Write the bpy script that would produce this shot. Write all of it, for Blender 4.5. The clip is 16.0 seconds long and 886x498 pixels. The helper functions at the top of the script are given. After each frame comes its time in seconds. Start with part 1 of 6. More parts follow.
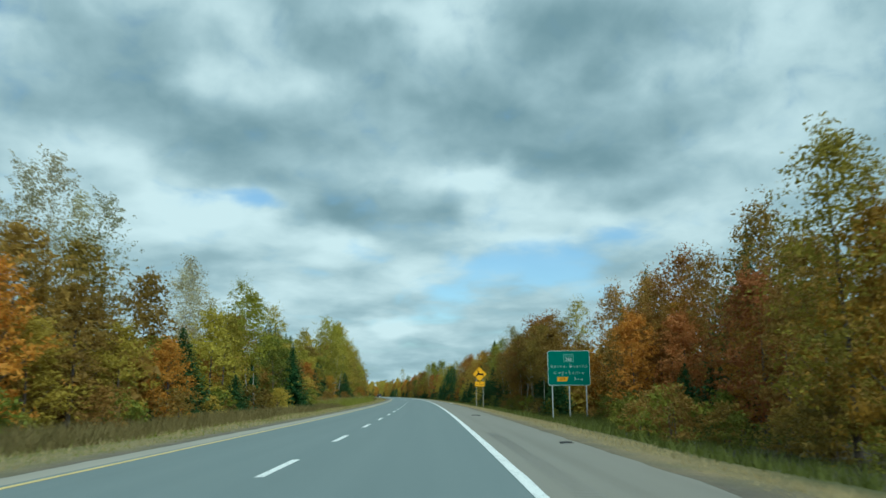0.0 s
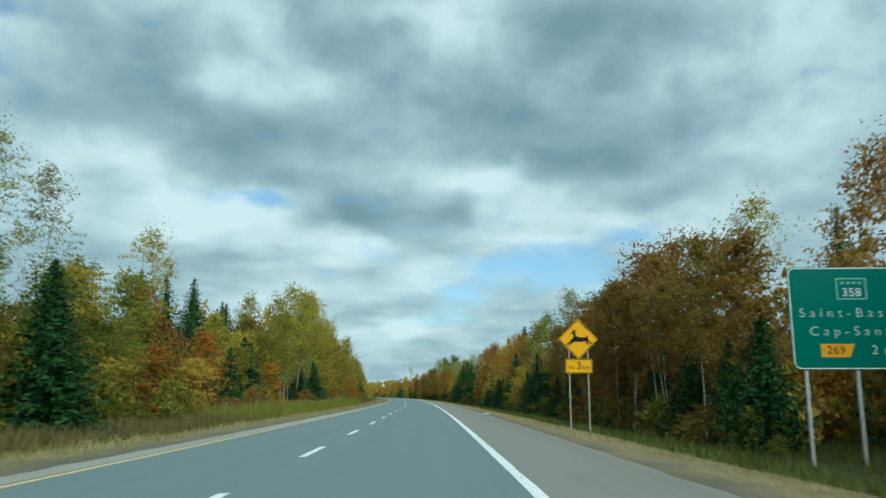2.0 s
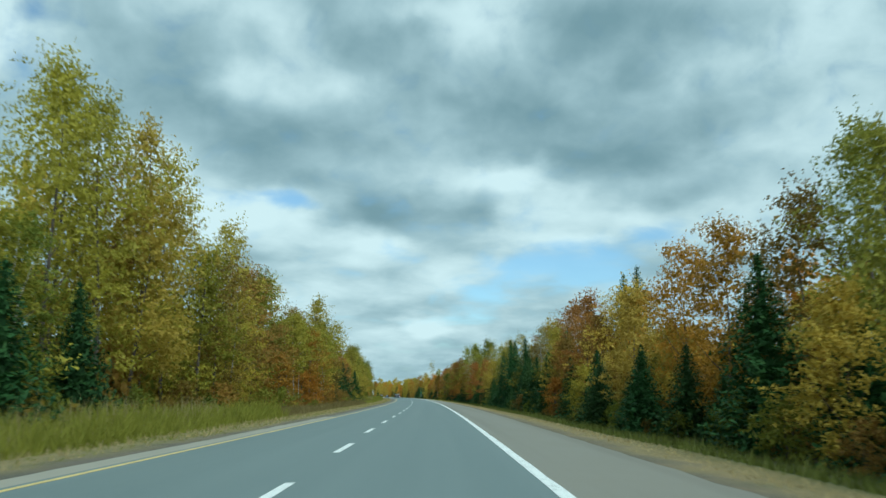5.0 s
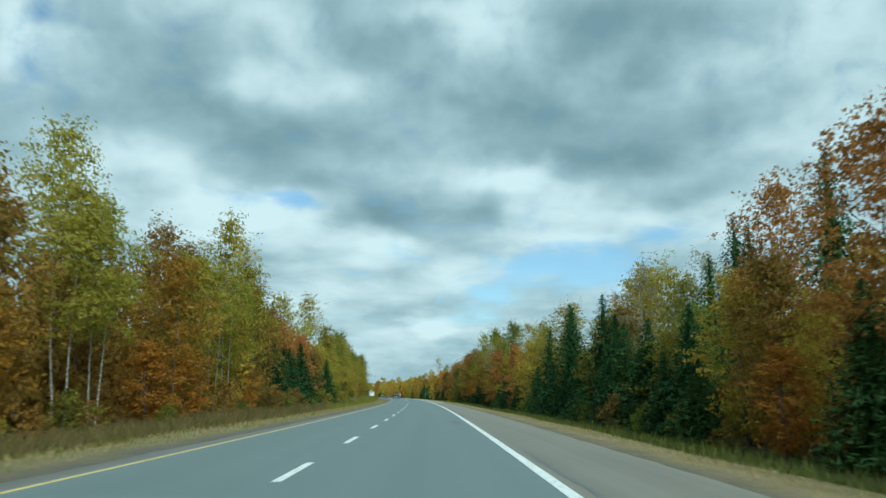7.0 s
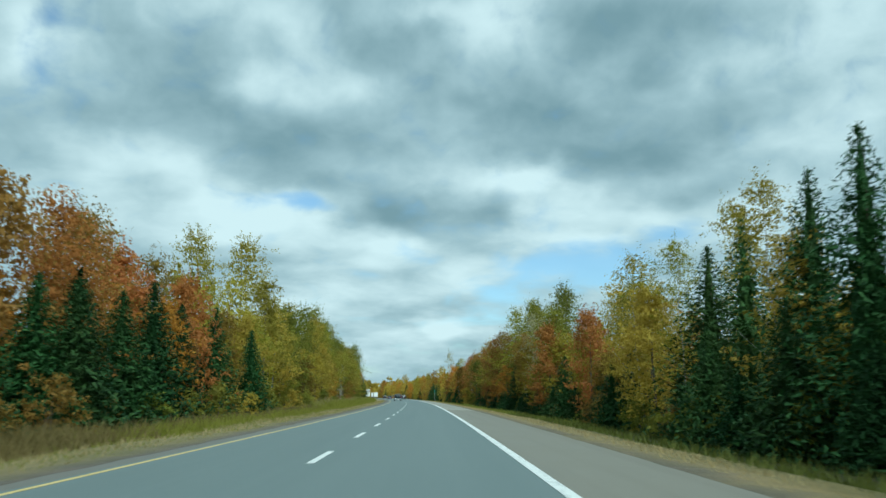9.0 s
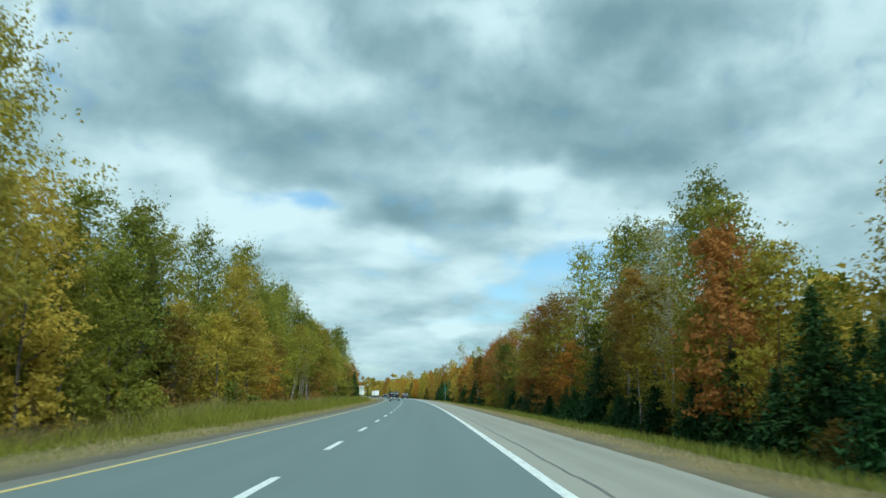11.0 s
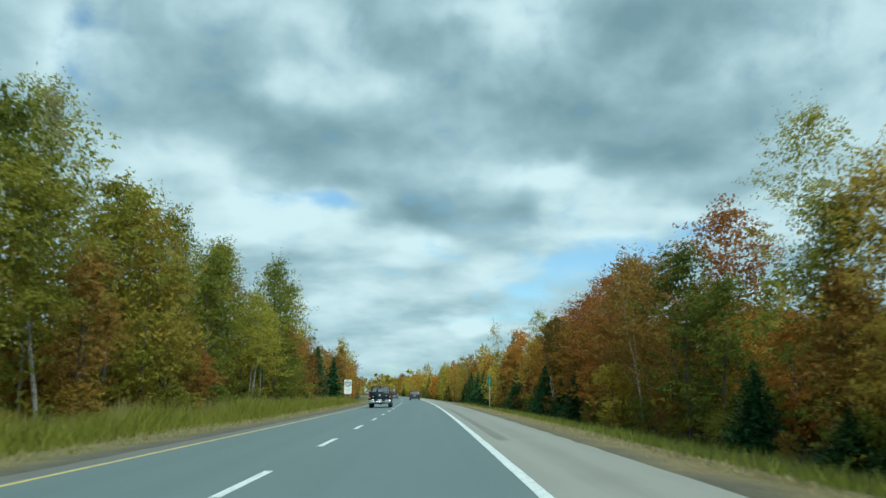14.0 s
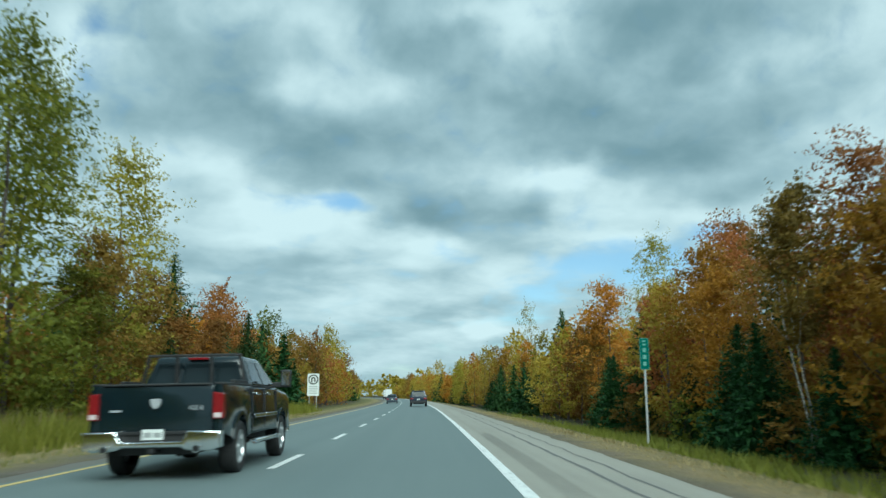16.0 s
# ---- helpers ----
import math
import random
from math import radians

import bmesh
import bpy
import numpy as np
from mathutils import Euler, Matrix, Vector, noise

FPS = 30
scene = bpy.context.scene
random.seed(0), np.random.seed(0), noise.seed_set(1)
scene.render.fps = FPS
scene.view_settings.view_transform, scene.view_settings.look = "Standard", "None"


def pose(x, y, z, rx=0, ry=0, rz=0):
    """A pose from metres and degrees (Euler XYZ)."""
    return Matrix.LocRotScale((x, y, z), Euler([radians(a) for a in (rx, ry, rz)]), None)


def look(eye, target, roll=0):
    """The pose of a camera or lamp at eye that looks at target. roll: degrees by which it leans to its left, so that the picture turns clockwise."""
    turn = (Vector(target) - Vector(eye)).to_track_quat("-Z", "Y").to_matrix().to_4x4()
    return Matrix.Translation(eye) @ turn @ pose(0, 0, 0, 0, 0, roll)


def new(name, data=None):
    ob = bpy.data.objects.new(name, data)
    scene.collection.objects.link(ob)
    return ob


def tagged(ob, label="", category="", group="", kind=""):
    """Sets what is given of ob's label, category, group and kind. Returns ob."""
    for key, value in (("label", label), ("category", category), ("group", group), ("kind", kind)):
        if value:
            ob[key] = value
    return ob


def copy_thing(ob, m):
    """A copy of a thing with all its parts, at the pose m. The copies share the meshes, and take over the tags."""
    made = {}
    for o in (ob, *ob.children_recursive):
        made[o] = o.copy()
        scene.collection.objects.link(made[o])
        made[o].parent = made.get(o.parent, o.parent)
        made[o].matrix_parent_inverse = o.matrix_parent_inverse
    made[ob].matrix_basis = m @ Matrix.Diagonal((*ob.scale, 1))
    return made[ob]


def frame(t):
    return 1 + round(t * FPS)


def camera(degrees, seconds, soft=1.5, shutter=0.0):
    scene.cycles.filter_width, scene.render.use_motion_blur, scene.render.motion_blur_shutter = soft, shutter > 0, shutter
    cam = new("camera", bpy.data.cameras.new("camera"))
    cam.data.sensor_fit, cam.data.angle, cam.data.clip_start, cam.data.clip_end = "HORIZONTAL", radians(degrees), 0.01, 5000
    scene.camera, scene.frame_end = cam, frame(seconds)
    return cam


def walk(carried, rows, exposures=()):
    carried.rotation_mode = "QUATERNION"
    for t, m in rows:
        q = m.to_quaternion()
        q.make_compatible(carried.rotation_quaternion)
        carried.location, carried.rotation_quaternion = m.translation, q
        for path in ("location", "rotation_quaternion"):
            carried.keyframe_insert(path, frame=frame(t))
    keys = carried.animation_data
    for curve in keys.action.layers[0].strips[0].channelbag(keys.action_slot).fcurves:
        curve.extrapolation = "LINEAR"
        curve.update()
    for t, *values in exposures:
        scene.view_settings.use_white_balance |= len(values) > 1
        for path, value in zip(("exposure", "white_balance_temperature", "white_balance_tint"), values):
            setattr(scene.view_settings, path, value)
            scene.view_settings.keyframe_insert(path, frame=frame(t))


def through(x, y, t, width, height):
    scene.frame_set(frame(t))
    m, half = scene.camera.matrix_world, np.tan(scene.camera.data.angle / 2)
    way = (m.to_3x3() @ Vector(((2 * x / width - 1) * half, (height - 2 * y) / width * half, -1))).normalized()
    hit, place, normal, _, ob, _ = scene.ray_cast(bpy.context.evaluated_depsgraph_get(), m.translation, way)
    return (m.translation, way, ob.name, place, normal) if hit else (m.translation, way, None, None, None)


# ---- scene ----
# The road bends gently to the left. s runs along the dashed lane line, u to its right, z up, all in metres.
RADIUS = 4000.0


def road(s, u, z=0.0):
    a = s / RADIUS
    r = RADIUS + u
    return Vector((r * math.cos(a) - RADIUS, r * math.sin(a), z))


def heading(s):
    return math.degrees(s / RADIUS)


cam = camera(59.0, 16.0, soft=1.5, shutter=0.20)
SPEED = 29.72
EYE = 1.18


def along(t):
    """Metres driven: nearly even, a little slower at first."""
    return SPEED * t - 0.15 - 0.5 * math.sin(math.pi * t / 9.5) if t < 9.5 else SPEED * t - 0.15 + 0.5 * math.sin(math.pi * (t - 9.5) / 6.5)


# seconds, metres right of the lane line, yaw against the road, pitch and roll in degrees
TURNS = (
    (0.0, 2.58, -0.56, 10.56, 0.25), (1.0, 2.52, -0.85, 10.58, 0.12), (1.5, 2.51, -0.92, 10.60, 0.05), (2.0, 2.56, -0.64, 10.62, -0.02),
    (3.0, 2.58, -0.08, 10.60, -0.10), (4.0, 2.48, 0.06, 10.60, -0.12), (5.2, 2.30, -0.34, 10.60, -0.12), (6.5, 2.17, -0.70, 10.62, -0.10),
    (7.5, 2.21, -0.52, 10.60, 0.00), (8.2, 2.20, -0.60, 10.64, 0.05), (9.0, 2.18, -0.76, 10.66, 0.10), (10.2, 2.20, -0.95, 10.60, 0.10),
    (11.5, 2.24, -1.03, 10.54, 0.08), (12.5, 2.42, -0.86, 10.50, 0.02), (13.0, 2.43, -0.96, 10.51, 0.02), (14.0, 2.49, -0.90, 10.49, 0.02),
    (15.0, 2.51, -0.97, 10.56, 0.08), (16.0, 2.62, -0.92, 10.64, 0.04),
)
walk(cam, [(t, pose(*road(along(t), u, EYE), 90 + pitch, roll, heading(SPEED * t) + yaw)) for t, u, yaw, pitch, roll in TURNS],
     exposures=((0.0, -0.12, 5420, -12), (4.2, -0.06, 5420, -12), (8.0, -0.05, 5420, -12), (12.0, 0.02, 5420, -12), (14.0, -0.05, 5420, -12), (16.0, -0.05, 5420, -12)))

# ---- sky: broken cumulus over a pale autumn blue ----
world = bpy.data.worlds.new("world")
scene.world = world
world.use_nodes = True
wt = world.node_tree
wn, wl = wt.nodes, wt.links
SUN_ELEVATION, SUN_AZIMUTH = 40.0, 156.0    # degrees; azimuth clockwise from the road's first heading


def wmath(op, a, b=None, c=None, clamp=False):
    n = wn.new("ShaderNodeMath")
    n.operation, n.use_clamp = op, clamp
    for i, v in enumerate((a, b, c)):
        if v is None:
            continue
        if isinstance(v, (int, float)):
            n.inputs[i].default_value = v
        else:
            wl.new(v, n.inputs[i])
    return n.outputs[0]


def wnoise(vec, scale, detail=6.0, rough=0.55, distort=0.0):
    n = wn.new("ShaderNodeTexNoise")
    n.inputs["Scale"].default_value, n.inputs["Detail"].default_value = scale, detail
    n.inputs["Roughness"].default_value, n.inputs["Distortion"].default_value = rough, distort
    wl.new(vec, n.inputs["Vector"])
    return n.outputs[0]


sky = wn.new("ShaderNodeTexSky")
sky.sky_type, sky.sun_disc = "NISHITA", False
sky.sun_elevation, sky.sun_rotation = radians(SUN_ELEVATION), radians(SUN_AZIMUTH)
sky.air_density, sky.dust_density, sky.ozone_density = 1.0, 0.6, 2.0

coord = wn.new("ShaderNodeTexCoord")
split = wn.new("ShaderNodeSeparateXYZ")
wl.new(coord.outputs["Generated"], split.inputs[0])
dx, dy, dz = split.outputs
azimuth = wmath("MULTIPLY", wmath("ARCTAN2", dx, dy), 57.2958)
height = wmath("MULTIPLY", wmath("ARCSINE", dz), 57.2958)
# heaped clouds, smaller towards the horizon
plane = wn.new("ShaderNodeCombineXYZ")
lift = wmath("ADD", wmath("MAXIMUM", height, 0.0), 6.0)
wl.new(wmath("DIVIDE", azimuth, 17.0), plane.inputs[0])
wl.new(wmath("MULTIPLY", wmath("LOGARITHM", lift, 2.71828), 2.1), plane.inputs[1])
puffs = wnoise(plane.outputs[0], 1.9, 8.0, 0.47)
fine = wnoise(plane.outputs[0], 5.0, 6.0, 0.50, 0.3)
soft = wnoise(plane.outputs[0], 0.9, 5.0, 0.5)
# ragged edges: bend the directions by noise
above = wn.new("ShaderNodeVectorMath")
above.operation = "ADD"
above.inputs[1].default_value = (0.03, 0.16, 0.0)
wl.new(plane.outputs[0], above.inputs[0])
crest = wmath("SUBTRACT", puffs, wnoise(above.outputs[0], 1.9, 8.0, 0.47))
bend = wn.new("ShaderNodeTexNoise")
bend.inputs["Scale"].default_value, bend.inputs["Detail"].default_value = 2.6, 5.0
wl.new(plane.outputs[0], bend.inputs["Vector"])
bsplit = wn.new("ShaderNodeSeparateColor")
wl.new(bend.outputs["Color"], bsplit.inputs[0])
az_b = wmath("ADD", azimuth, wmath("MULTIPLY", wmath("SUBTRACT", bsplit.outputs[0], 0.5), 6.5))
el_b = wmath("ADD", height, wmath("MULTIPLY", wmath("SUBTRACT", bsplit.outputs[1], 0.5), wmath("ADD", wmath("MULTIPLY", height, 0.13), 0.5)))

# azimuth, elevation, half width and half height in degrees, weight
BLUE = (
    (-31.5, 23.9, 2.0, 1.6, 0.62), (-31.9, 20.8, 2.3, 1.6, 0.5), (-13.5, 13.7, 2.3, 0.6, 1), (-15.6, 14.4, 2.0, 0.4, 0.5), (13.8, 11.2, 2.7, 1.0, 1), (8.6, 9.5, 3.2, 1.2, 0.9),
    (4.5, 8.7, 4.1, 1.3, 0.9), (0.7, 7.1, 2.9, 1.0, 0.7), (-0.1, 5.6, 2.9, 0.7, 0.6), (-8.7, 1.8, 2.0, 0.5, 0.5), (10.5, 7.8, 2.3, 1.0, 0.7), (-3.9, 10.0, 1.7, 0.4, 0.3),
)
LIT_TOPS = (
    (-33.5, 22.8, 1.5, 2.0, 0.8), (-30.0, 22.8, 1.1, 0.9, 0.3), (-17.8, 26.5, 5.5, 1.5, 0.5), (0.1, 27.1, 3.5, 2.6, 0.9), (-4.8, 27.7, 2.7, 0.9, 0.5), (-16.0, 22.3, 3.8, 1.5, 0.8),
    (-9.1, 22.2, 2.6, 1.0, 0.5), (-21.7, 16.2, 2.7, 1.5, 0.7), (-26.2, 16.3, 4.1, 1.3, 0.8), (-18.0, 12.9, 4.4, 1.8, 1.75), (-12.2, 11.8, 3.7, 1.6, 0.6), (-6.8, 11.1, 2.1, 0.9, 1.45),
    (-0.5, 15.6, 3.8, 1.0, 0.6), (3.8, 15.3, 2.9, 1.0, 1.6), (4.6, 12.6, 2.9, 1.6, 0.8), (6.2, 10.5, 2.4, 1.2, 0.6), (7.8, 10.8, 1.8, 0.5, 0.7),
)
LIT_LOW = (
    (-3.0, 9.0, 5.0, 1.2, 0.6), (-10.5, 9.3, 4.1, 1.2, 0.5), (-8.8, 7.1, 5.0, 1.0, 0.7), (-2.2, 7.8, 2.1, 0.8, 0.5), (-3.0, 4.9, 1.4, 0.8, 1.6), (12.3, 12.5, 4.2, 1.4, 0.6),
    (19.2, 12.2, 3.6, 1.5, 0.7), (25.5, 23.2, 3.6, 3.1, 0.8), (20.3, 17.6, 2.2, 1.1, 0.4), (25.6, 17.1, 2.9, 2.5, 0.4), (-7.1, 3.3, 7.0, 0.9, 0.5), (-13.7, 5.6, 3.2, 1.2, 0.5),
    (-29.2, 13.7, 3.2, 1.8, 0.5), (18.4, 22.6, 1.5, 2.9, 0.2),
)
DIM_BASES = (
    (-27.3, 24.7, 2.6, 2.1, 0.6), (-22.1, 22.9, 3.2, 2.2, 0.6), (-19.1, 20.1, 4.9, 1.2, 0.5), (-14.9, 17.9, 5.0, 1.8, 0.9), (-6.6, 24.8, 4.0, 2.1, 0.9), (-9.2, 26.2, 3.1, 1.5, 0.4),
    (4.3, 20.1, 4.6, 2.2, 1), (-2.2, 21.3, 3.9, 1.0, 0.5), (9.2, 25.9, 4.6, 2.2, 1), (12.4, 22.5, 2.8, 1.5, 0.7), (15.9, 26.3, 3.5, 1.4, 0.6), (12.5, 17.1, 4.3, 1.2, 0.8),
    (6.8, 17.6, 4.9, 0.8, 0.5),
)
DIM_LOW = (
    (-6.4, 13.5, 3.0, 1.4, 0.9), (-12.4, 15.8, 4.2, 0.9, 0.6), (0.4, 13.1, 2.5, 0.8, 0.6), (-8.9, 12.5, 2.5, 0.8, 0.4), (15.5, 14.1, 3.4, 0.8, 0.4), (-8.0, 8.6, 5.0, 0.6, 0.4),
    (-5.5, 6.3, 2.9, 0.5, 0.35), (16.2, 19.5, 3.0, 2.3, 0.4), (-15.4, 9.8, 3.2, 0.6, 0.5), (-28.9, 18.6, 4.7, 1.5, 0.4),
)


def masses(rows):
    total = None
    for a, e, ra, re, w in rows:
        u = wmath("DIVIDE", wmath("SUBTRACT", az_b, a), ra)
        v = wmath("DIVIDE", wmath("SUBTRACT", el_b, e), re)
        d = wmath("ADD", wmath("MULTIPLY", u, u), wmath("MULTIPLY", v, v))
        g = wmath("MULTIPLY", wmath("EXPONENT", wmath("MULTIPLY", d, -0.9)), w)
        total = g if total is None else wmath("ADD", total, g)
    return total


heap = wmath("ADD", wmath("MULTIPLY", wmath("SUBTRACT", masses(LIT_TOPS + LIT_LOW), masses(DIM_BASES + DIM_LOW)), 1.15), wmath("MULTIPLY", wmath("SUBTRACT", puffs, 0.5), 1.1))
heap = wmath("ADD", heap, wmath("MULTIPLY", wmath("SUBTRACT", fine, 0.5), 1.25))
layers = wn.new("ShaderNodeCombineXYZ")
wl.new(wmath("DIVIDE", azimuth, 4.2), layers.inputs[0])
wl.new(wmath("DIVIDE", height, 1.25), layers.inputs[1])
low = wmath("MAXIMUM", wmath("SUBTRACT", 1.0, wmath("DIVIDE", height, 15.0)), 0.0)
heap = wmath("ADD", heap, wmath("MULTIPLY", wmath("MULTIPLY", wmath("SUBTRACT", wnoise(layers.outputs[0], 1.0, 5.0, 0.55), 0.46), 2.4), low))
heap = wmath("ADD", heap, wmath("MULTIPLY", crest, 1.3))
tonemap = wn.new("ShaderNodeMapRange")
tonemap.interpolation_type = "SMOOTHSTEP"
tonemap.inputs[1].default_value, tonemap.inputs[2].default_value = -1.75, 1.75
wl.new(heap, tonemap.inputs[0])
tone = tonemap.outputs[0]
gap = wmath("ADD", wmath("MULTIPLY", masses(BLUE), 0.80), wmath("MULTIPLY", wmath("SUBTRACT", 0.44, soft), 0.45))
gap = wmath("SUBTRACT", gap, wmath("MULTIPLY", wmath("SUBTRACT", fine, 0.5), 1.5))
gapmap = wn.new("ShaderNodeMapRange")
gapmap.interpolation_type = "SMOOTHSTEP"
gapmap.inputs[1].default_value, gapmap.inputs[2].default_value = 0.02, 0.90
wl.new(gap, gapmap.inputs[0])

ramp = wn.new("ShaderNodeValToRGB")
ramp.color_ramp.elements[0].position, ramp.color_ramp.elements[0].color = 0.05, (0.245, 0.325, 0.355, 1)
ramp.color_ramp.elements[1].position, ramp.color_ramp.elements[1].color = 0.97, (0.81, 0.845, 0.84, 1)
mid = ramp.color_ramp.elements.new(0.5)
mid.color = (0.46, 0.535, 0.56, 1)
wl.new(tone, ramp.inputs[0])
blue = wn.new("ShaderNodeMix")
blue.data_type, blue.blend_type = "RGBA", "MULTIPLY"
blue.inputs[0].default_value = 1.0
wl.new(sky.outputs[0], blue.inputs[6])
blue.inputs[7].default_value = (0.132, 0.132, 0.130, 1)
mix = wn.new("ShaderNodeMix")
mix.data_type = "RGBA"
wl.new(wmath("MULTIPLY", gapmap.outputs[0], 0.85), mix.inputs[0])
wl.new(ramp.outputs[0], mix.inputs[6])
wl.new(blue.outputs[2], mix.inputs[7])
wl.new(mix.outputs[2], wn["Background"].inputs[0])
wn["Background"].inputs[1].default_value = 1.02

# thin sunlight through the cloud, from behind and to the right
sun = new("sun", bpy.data.lights.new("sun", "SUN"))
sun.data.energy, sun.data.angle, sun.data.color = 3.6, radians(40), (1.0, 0.94, 0.84)
_a, _e = radians(SUN_AZIMUTH), radians(SUN_ELEVATION)
sun.matrix_basis = look((200 * math.sin(_a) * math.cos(_e), 200 * math.cos(_a) * math.cos(_e), 200 * math.sin(_e)), (0, 0, 0))
# ---- materials ----
class Nodes:
    """Short hand for a material's nodes."""

    def __init__(self, name, rough=0.8, metal=0.0):
        self.m = bpy.data.materials.new(name)
        self.m.use_nodes = True
        self.t = self.m.node_tree
        self.n, self.l = self.t.nodes, self.t.links
        self.b = self.n["Principled BSDF"]
        self.b.inputs["Roughness"].default_value = rough
        self.b.inputs["Metallic"].default_value = metal

    def put(self, v, socket):
        if isinstance(v, (int, float)):
            socket.default_value = v
        elif isinstance(v, tuple):
            socket.default_value = (*v, 1) if len(v) == 3 and len(socket.default_value) == 4 else v
        else:
            self.l.new(v, socket)

    def node(self, kind, **props):
        n = self.n.new(kind)
        for k, v in props.items():
            if k == "data_type":
                n.data_type = v
            elif k == "blend_type":
                n.blend_type = v
            elif k == "operation":
                n.operation = v
        return n

    def coord(self, which="Object"):
        return self.node("ShaderNodeTexCoord").outputs[which]

    def place(self):
        return self.node("ShaderNodeNewGeometry").outputs["Position"]

    def noise(self, scale, detail=4.0, rough=0.55, vec=None, stretch=None):
        n = self.node("ShaderNodeTexNoise")
        n.inputs["Scale"].default_value, n.inputs["Detail"].default_value, n.inputs["Roughness"].default_value = scale, detail, rough
        v = vec if vec is not None else self.place()
        if stretch:
            mp = self.node("ShaderNodeMapping")
            mp.inputs["Scale"].default_value = stretch
            self.l.new(v, mp.inputs[0])
            v = mp.outputs[0]
        self.l.new(v, n.inputs["Vector"])
        return n.outputs[0]

    def math(self, op, a, b=0.0, clamp=False):
        n = self.node("ShaderNodeMath", operation=op)
        n.use_clamp = clamp
        self.put(a, n.inputs[0]), self.put(b, n.inputs[1])
        return n.outputs[0]

    def ramp(self, fac, stops):
        n = self.node("ShaderNodeValToRGB")
        e = n.color_ramp.elements
        while len(e) < len(stops):
            e.new(0.5)
        for el, (p, c) in zip(e, stops):
            el.position, el.color = p, (*c, 1)
        self.l.new(fac, n.inputs[0])
        return n.outputs[0]

    def mix(self, fac, a, b, blend="MIX"):
        n = self.node("ShaderNodeMix", data_type="RGBA", blend_type=blend)
        self.put(fac, n.inputs[0]), self.put(a, n.inputs[6]), self.put(b, n.inputs[7])
        return n.outputs[2]

    def color(self, c):
        self.put(c, self.b.inputs["Base Color"])
        return self

    def bump(self, h, strength=0.3, dist=0.02):
        n = self.node("ShaderNodeBump")
        n.inputs["Strength"].default_value, n.inputs["Distance"].default_value = strength, dist
        self.l.new(h, n.inputs["Height"])
        self.l.new(n.outputs[0], self.b.inputs["Normal"])
        return self


def plain(name, c, rough=0.5, metal=0.0, wear=0.12, scale=6.0):
    k = Nodes(name, rough, metal)
    n = k.noise(scale, 5, 0.6, k.coord())
    d = tuple(v * (1 - wear) for v in c)
    e = tuple(min(1, v * (1 + wear)) for v in c)
    return k.color(k.ramp(n, ((0.3, d), (0.7, e)))).m


def asphalt(name, dark, light, streak=0.35):
    k = Nodes(name, 0.72)
    grit = k.noise(60, 3, 0.7)
    blot = k.noise(0.35, 5, 0.6)
    uv = k.coord("UV")
    lanes = k.noise(1.3, 3, 0.5, uv, (1.0, 0.012, 1.0))
    a = k.math("ADD", k.math("MULTIPLY", grit, 0.35), k.math("MULTIPLY", blot, 0.30))
    a = k.math("ADD", a, k.math("MULTIPLY", lanes, streak))
    k.color(k.ramp(a, ((0.32, dark), (0.68, light))))
    k.put(k.math("ADD", k.math("MULTIPLY", blot, 0.2), 0.6), k.b.inputs["Roughness"])
    return k.bump(grit, 0.25, 0.006).m


ASPHALT = asphalt("asphalt", (0.126, 0.162, 0.164), (0.170, 0.209, 0.210))
SHOULDER = asphalt("old_pale_asphalt", (0.19, 0.180, 0.152), (0.325, 0.308, 0.265), 0.6)
SHOULDER_OLD = asphalt("old_grey_asphalt", (0.128, 0.118, 0.096), (0.212, 0.197, 0.163), 0.7)
TAR = asphalt("tar_and_worn_grooves", (0.09, 0.09, 0.09), (0.19, 0.185, 0.18), 0.4)
EDGE_PALE = asphalt("bleached_edge_asphalt", (0.22, 0.205, 0.165), (0.35, 0.325, 0.27), 0.5)
EDGE = asphalt("worn_edge_asphalt", (0.09, 0.09, 0.08), (0.19, 0.18, 0.16), 0.5)


def paint(name, c):
    k = Nodes(name, 0.55)
    n = k.noise(9, 6, 0.7)
    k.color(k.ramp(n, ((0.34, tuple(v * 0.55 for v in c)), (0.50, c))))
    return k.bump(k.noise(60, 2), 0.15, 0.004).m


LINE_WHITE = paint("white_road_paint", (0.80, 0.81, 0.80))
LINE_YELLOW = paint("yellow_road_paint", (0.68, 0.52, 0.20))


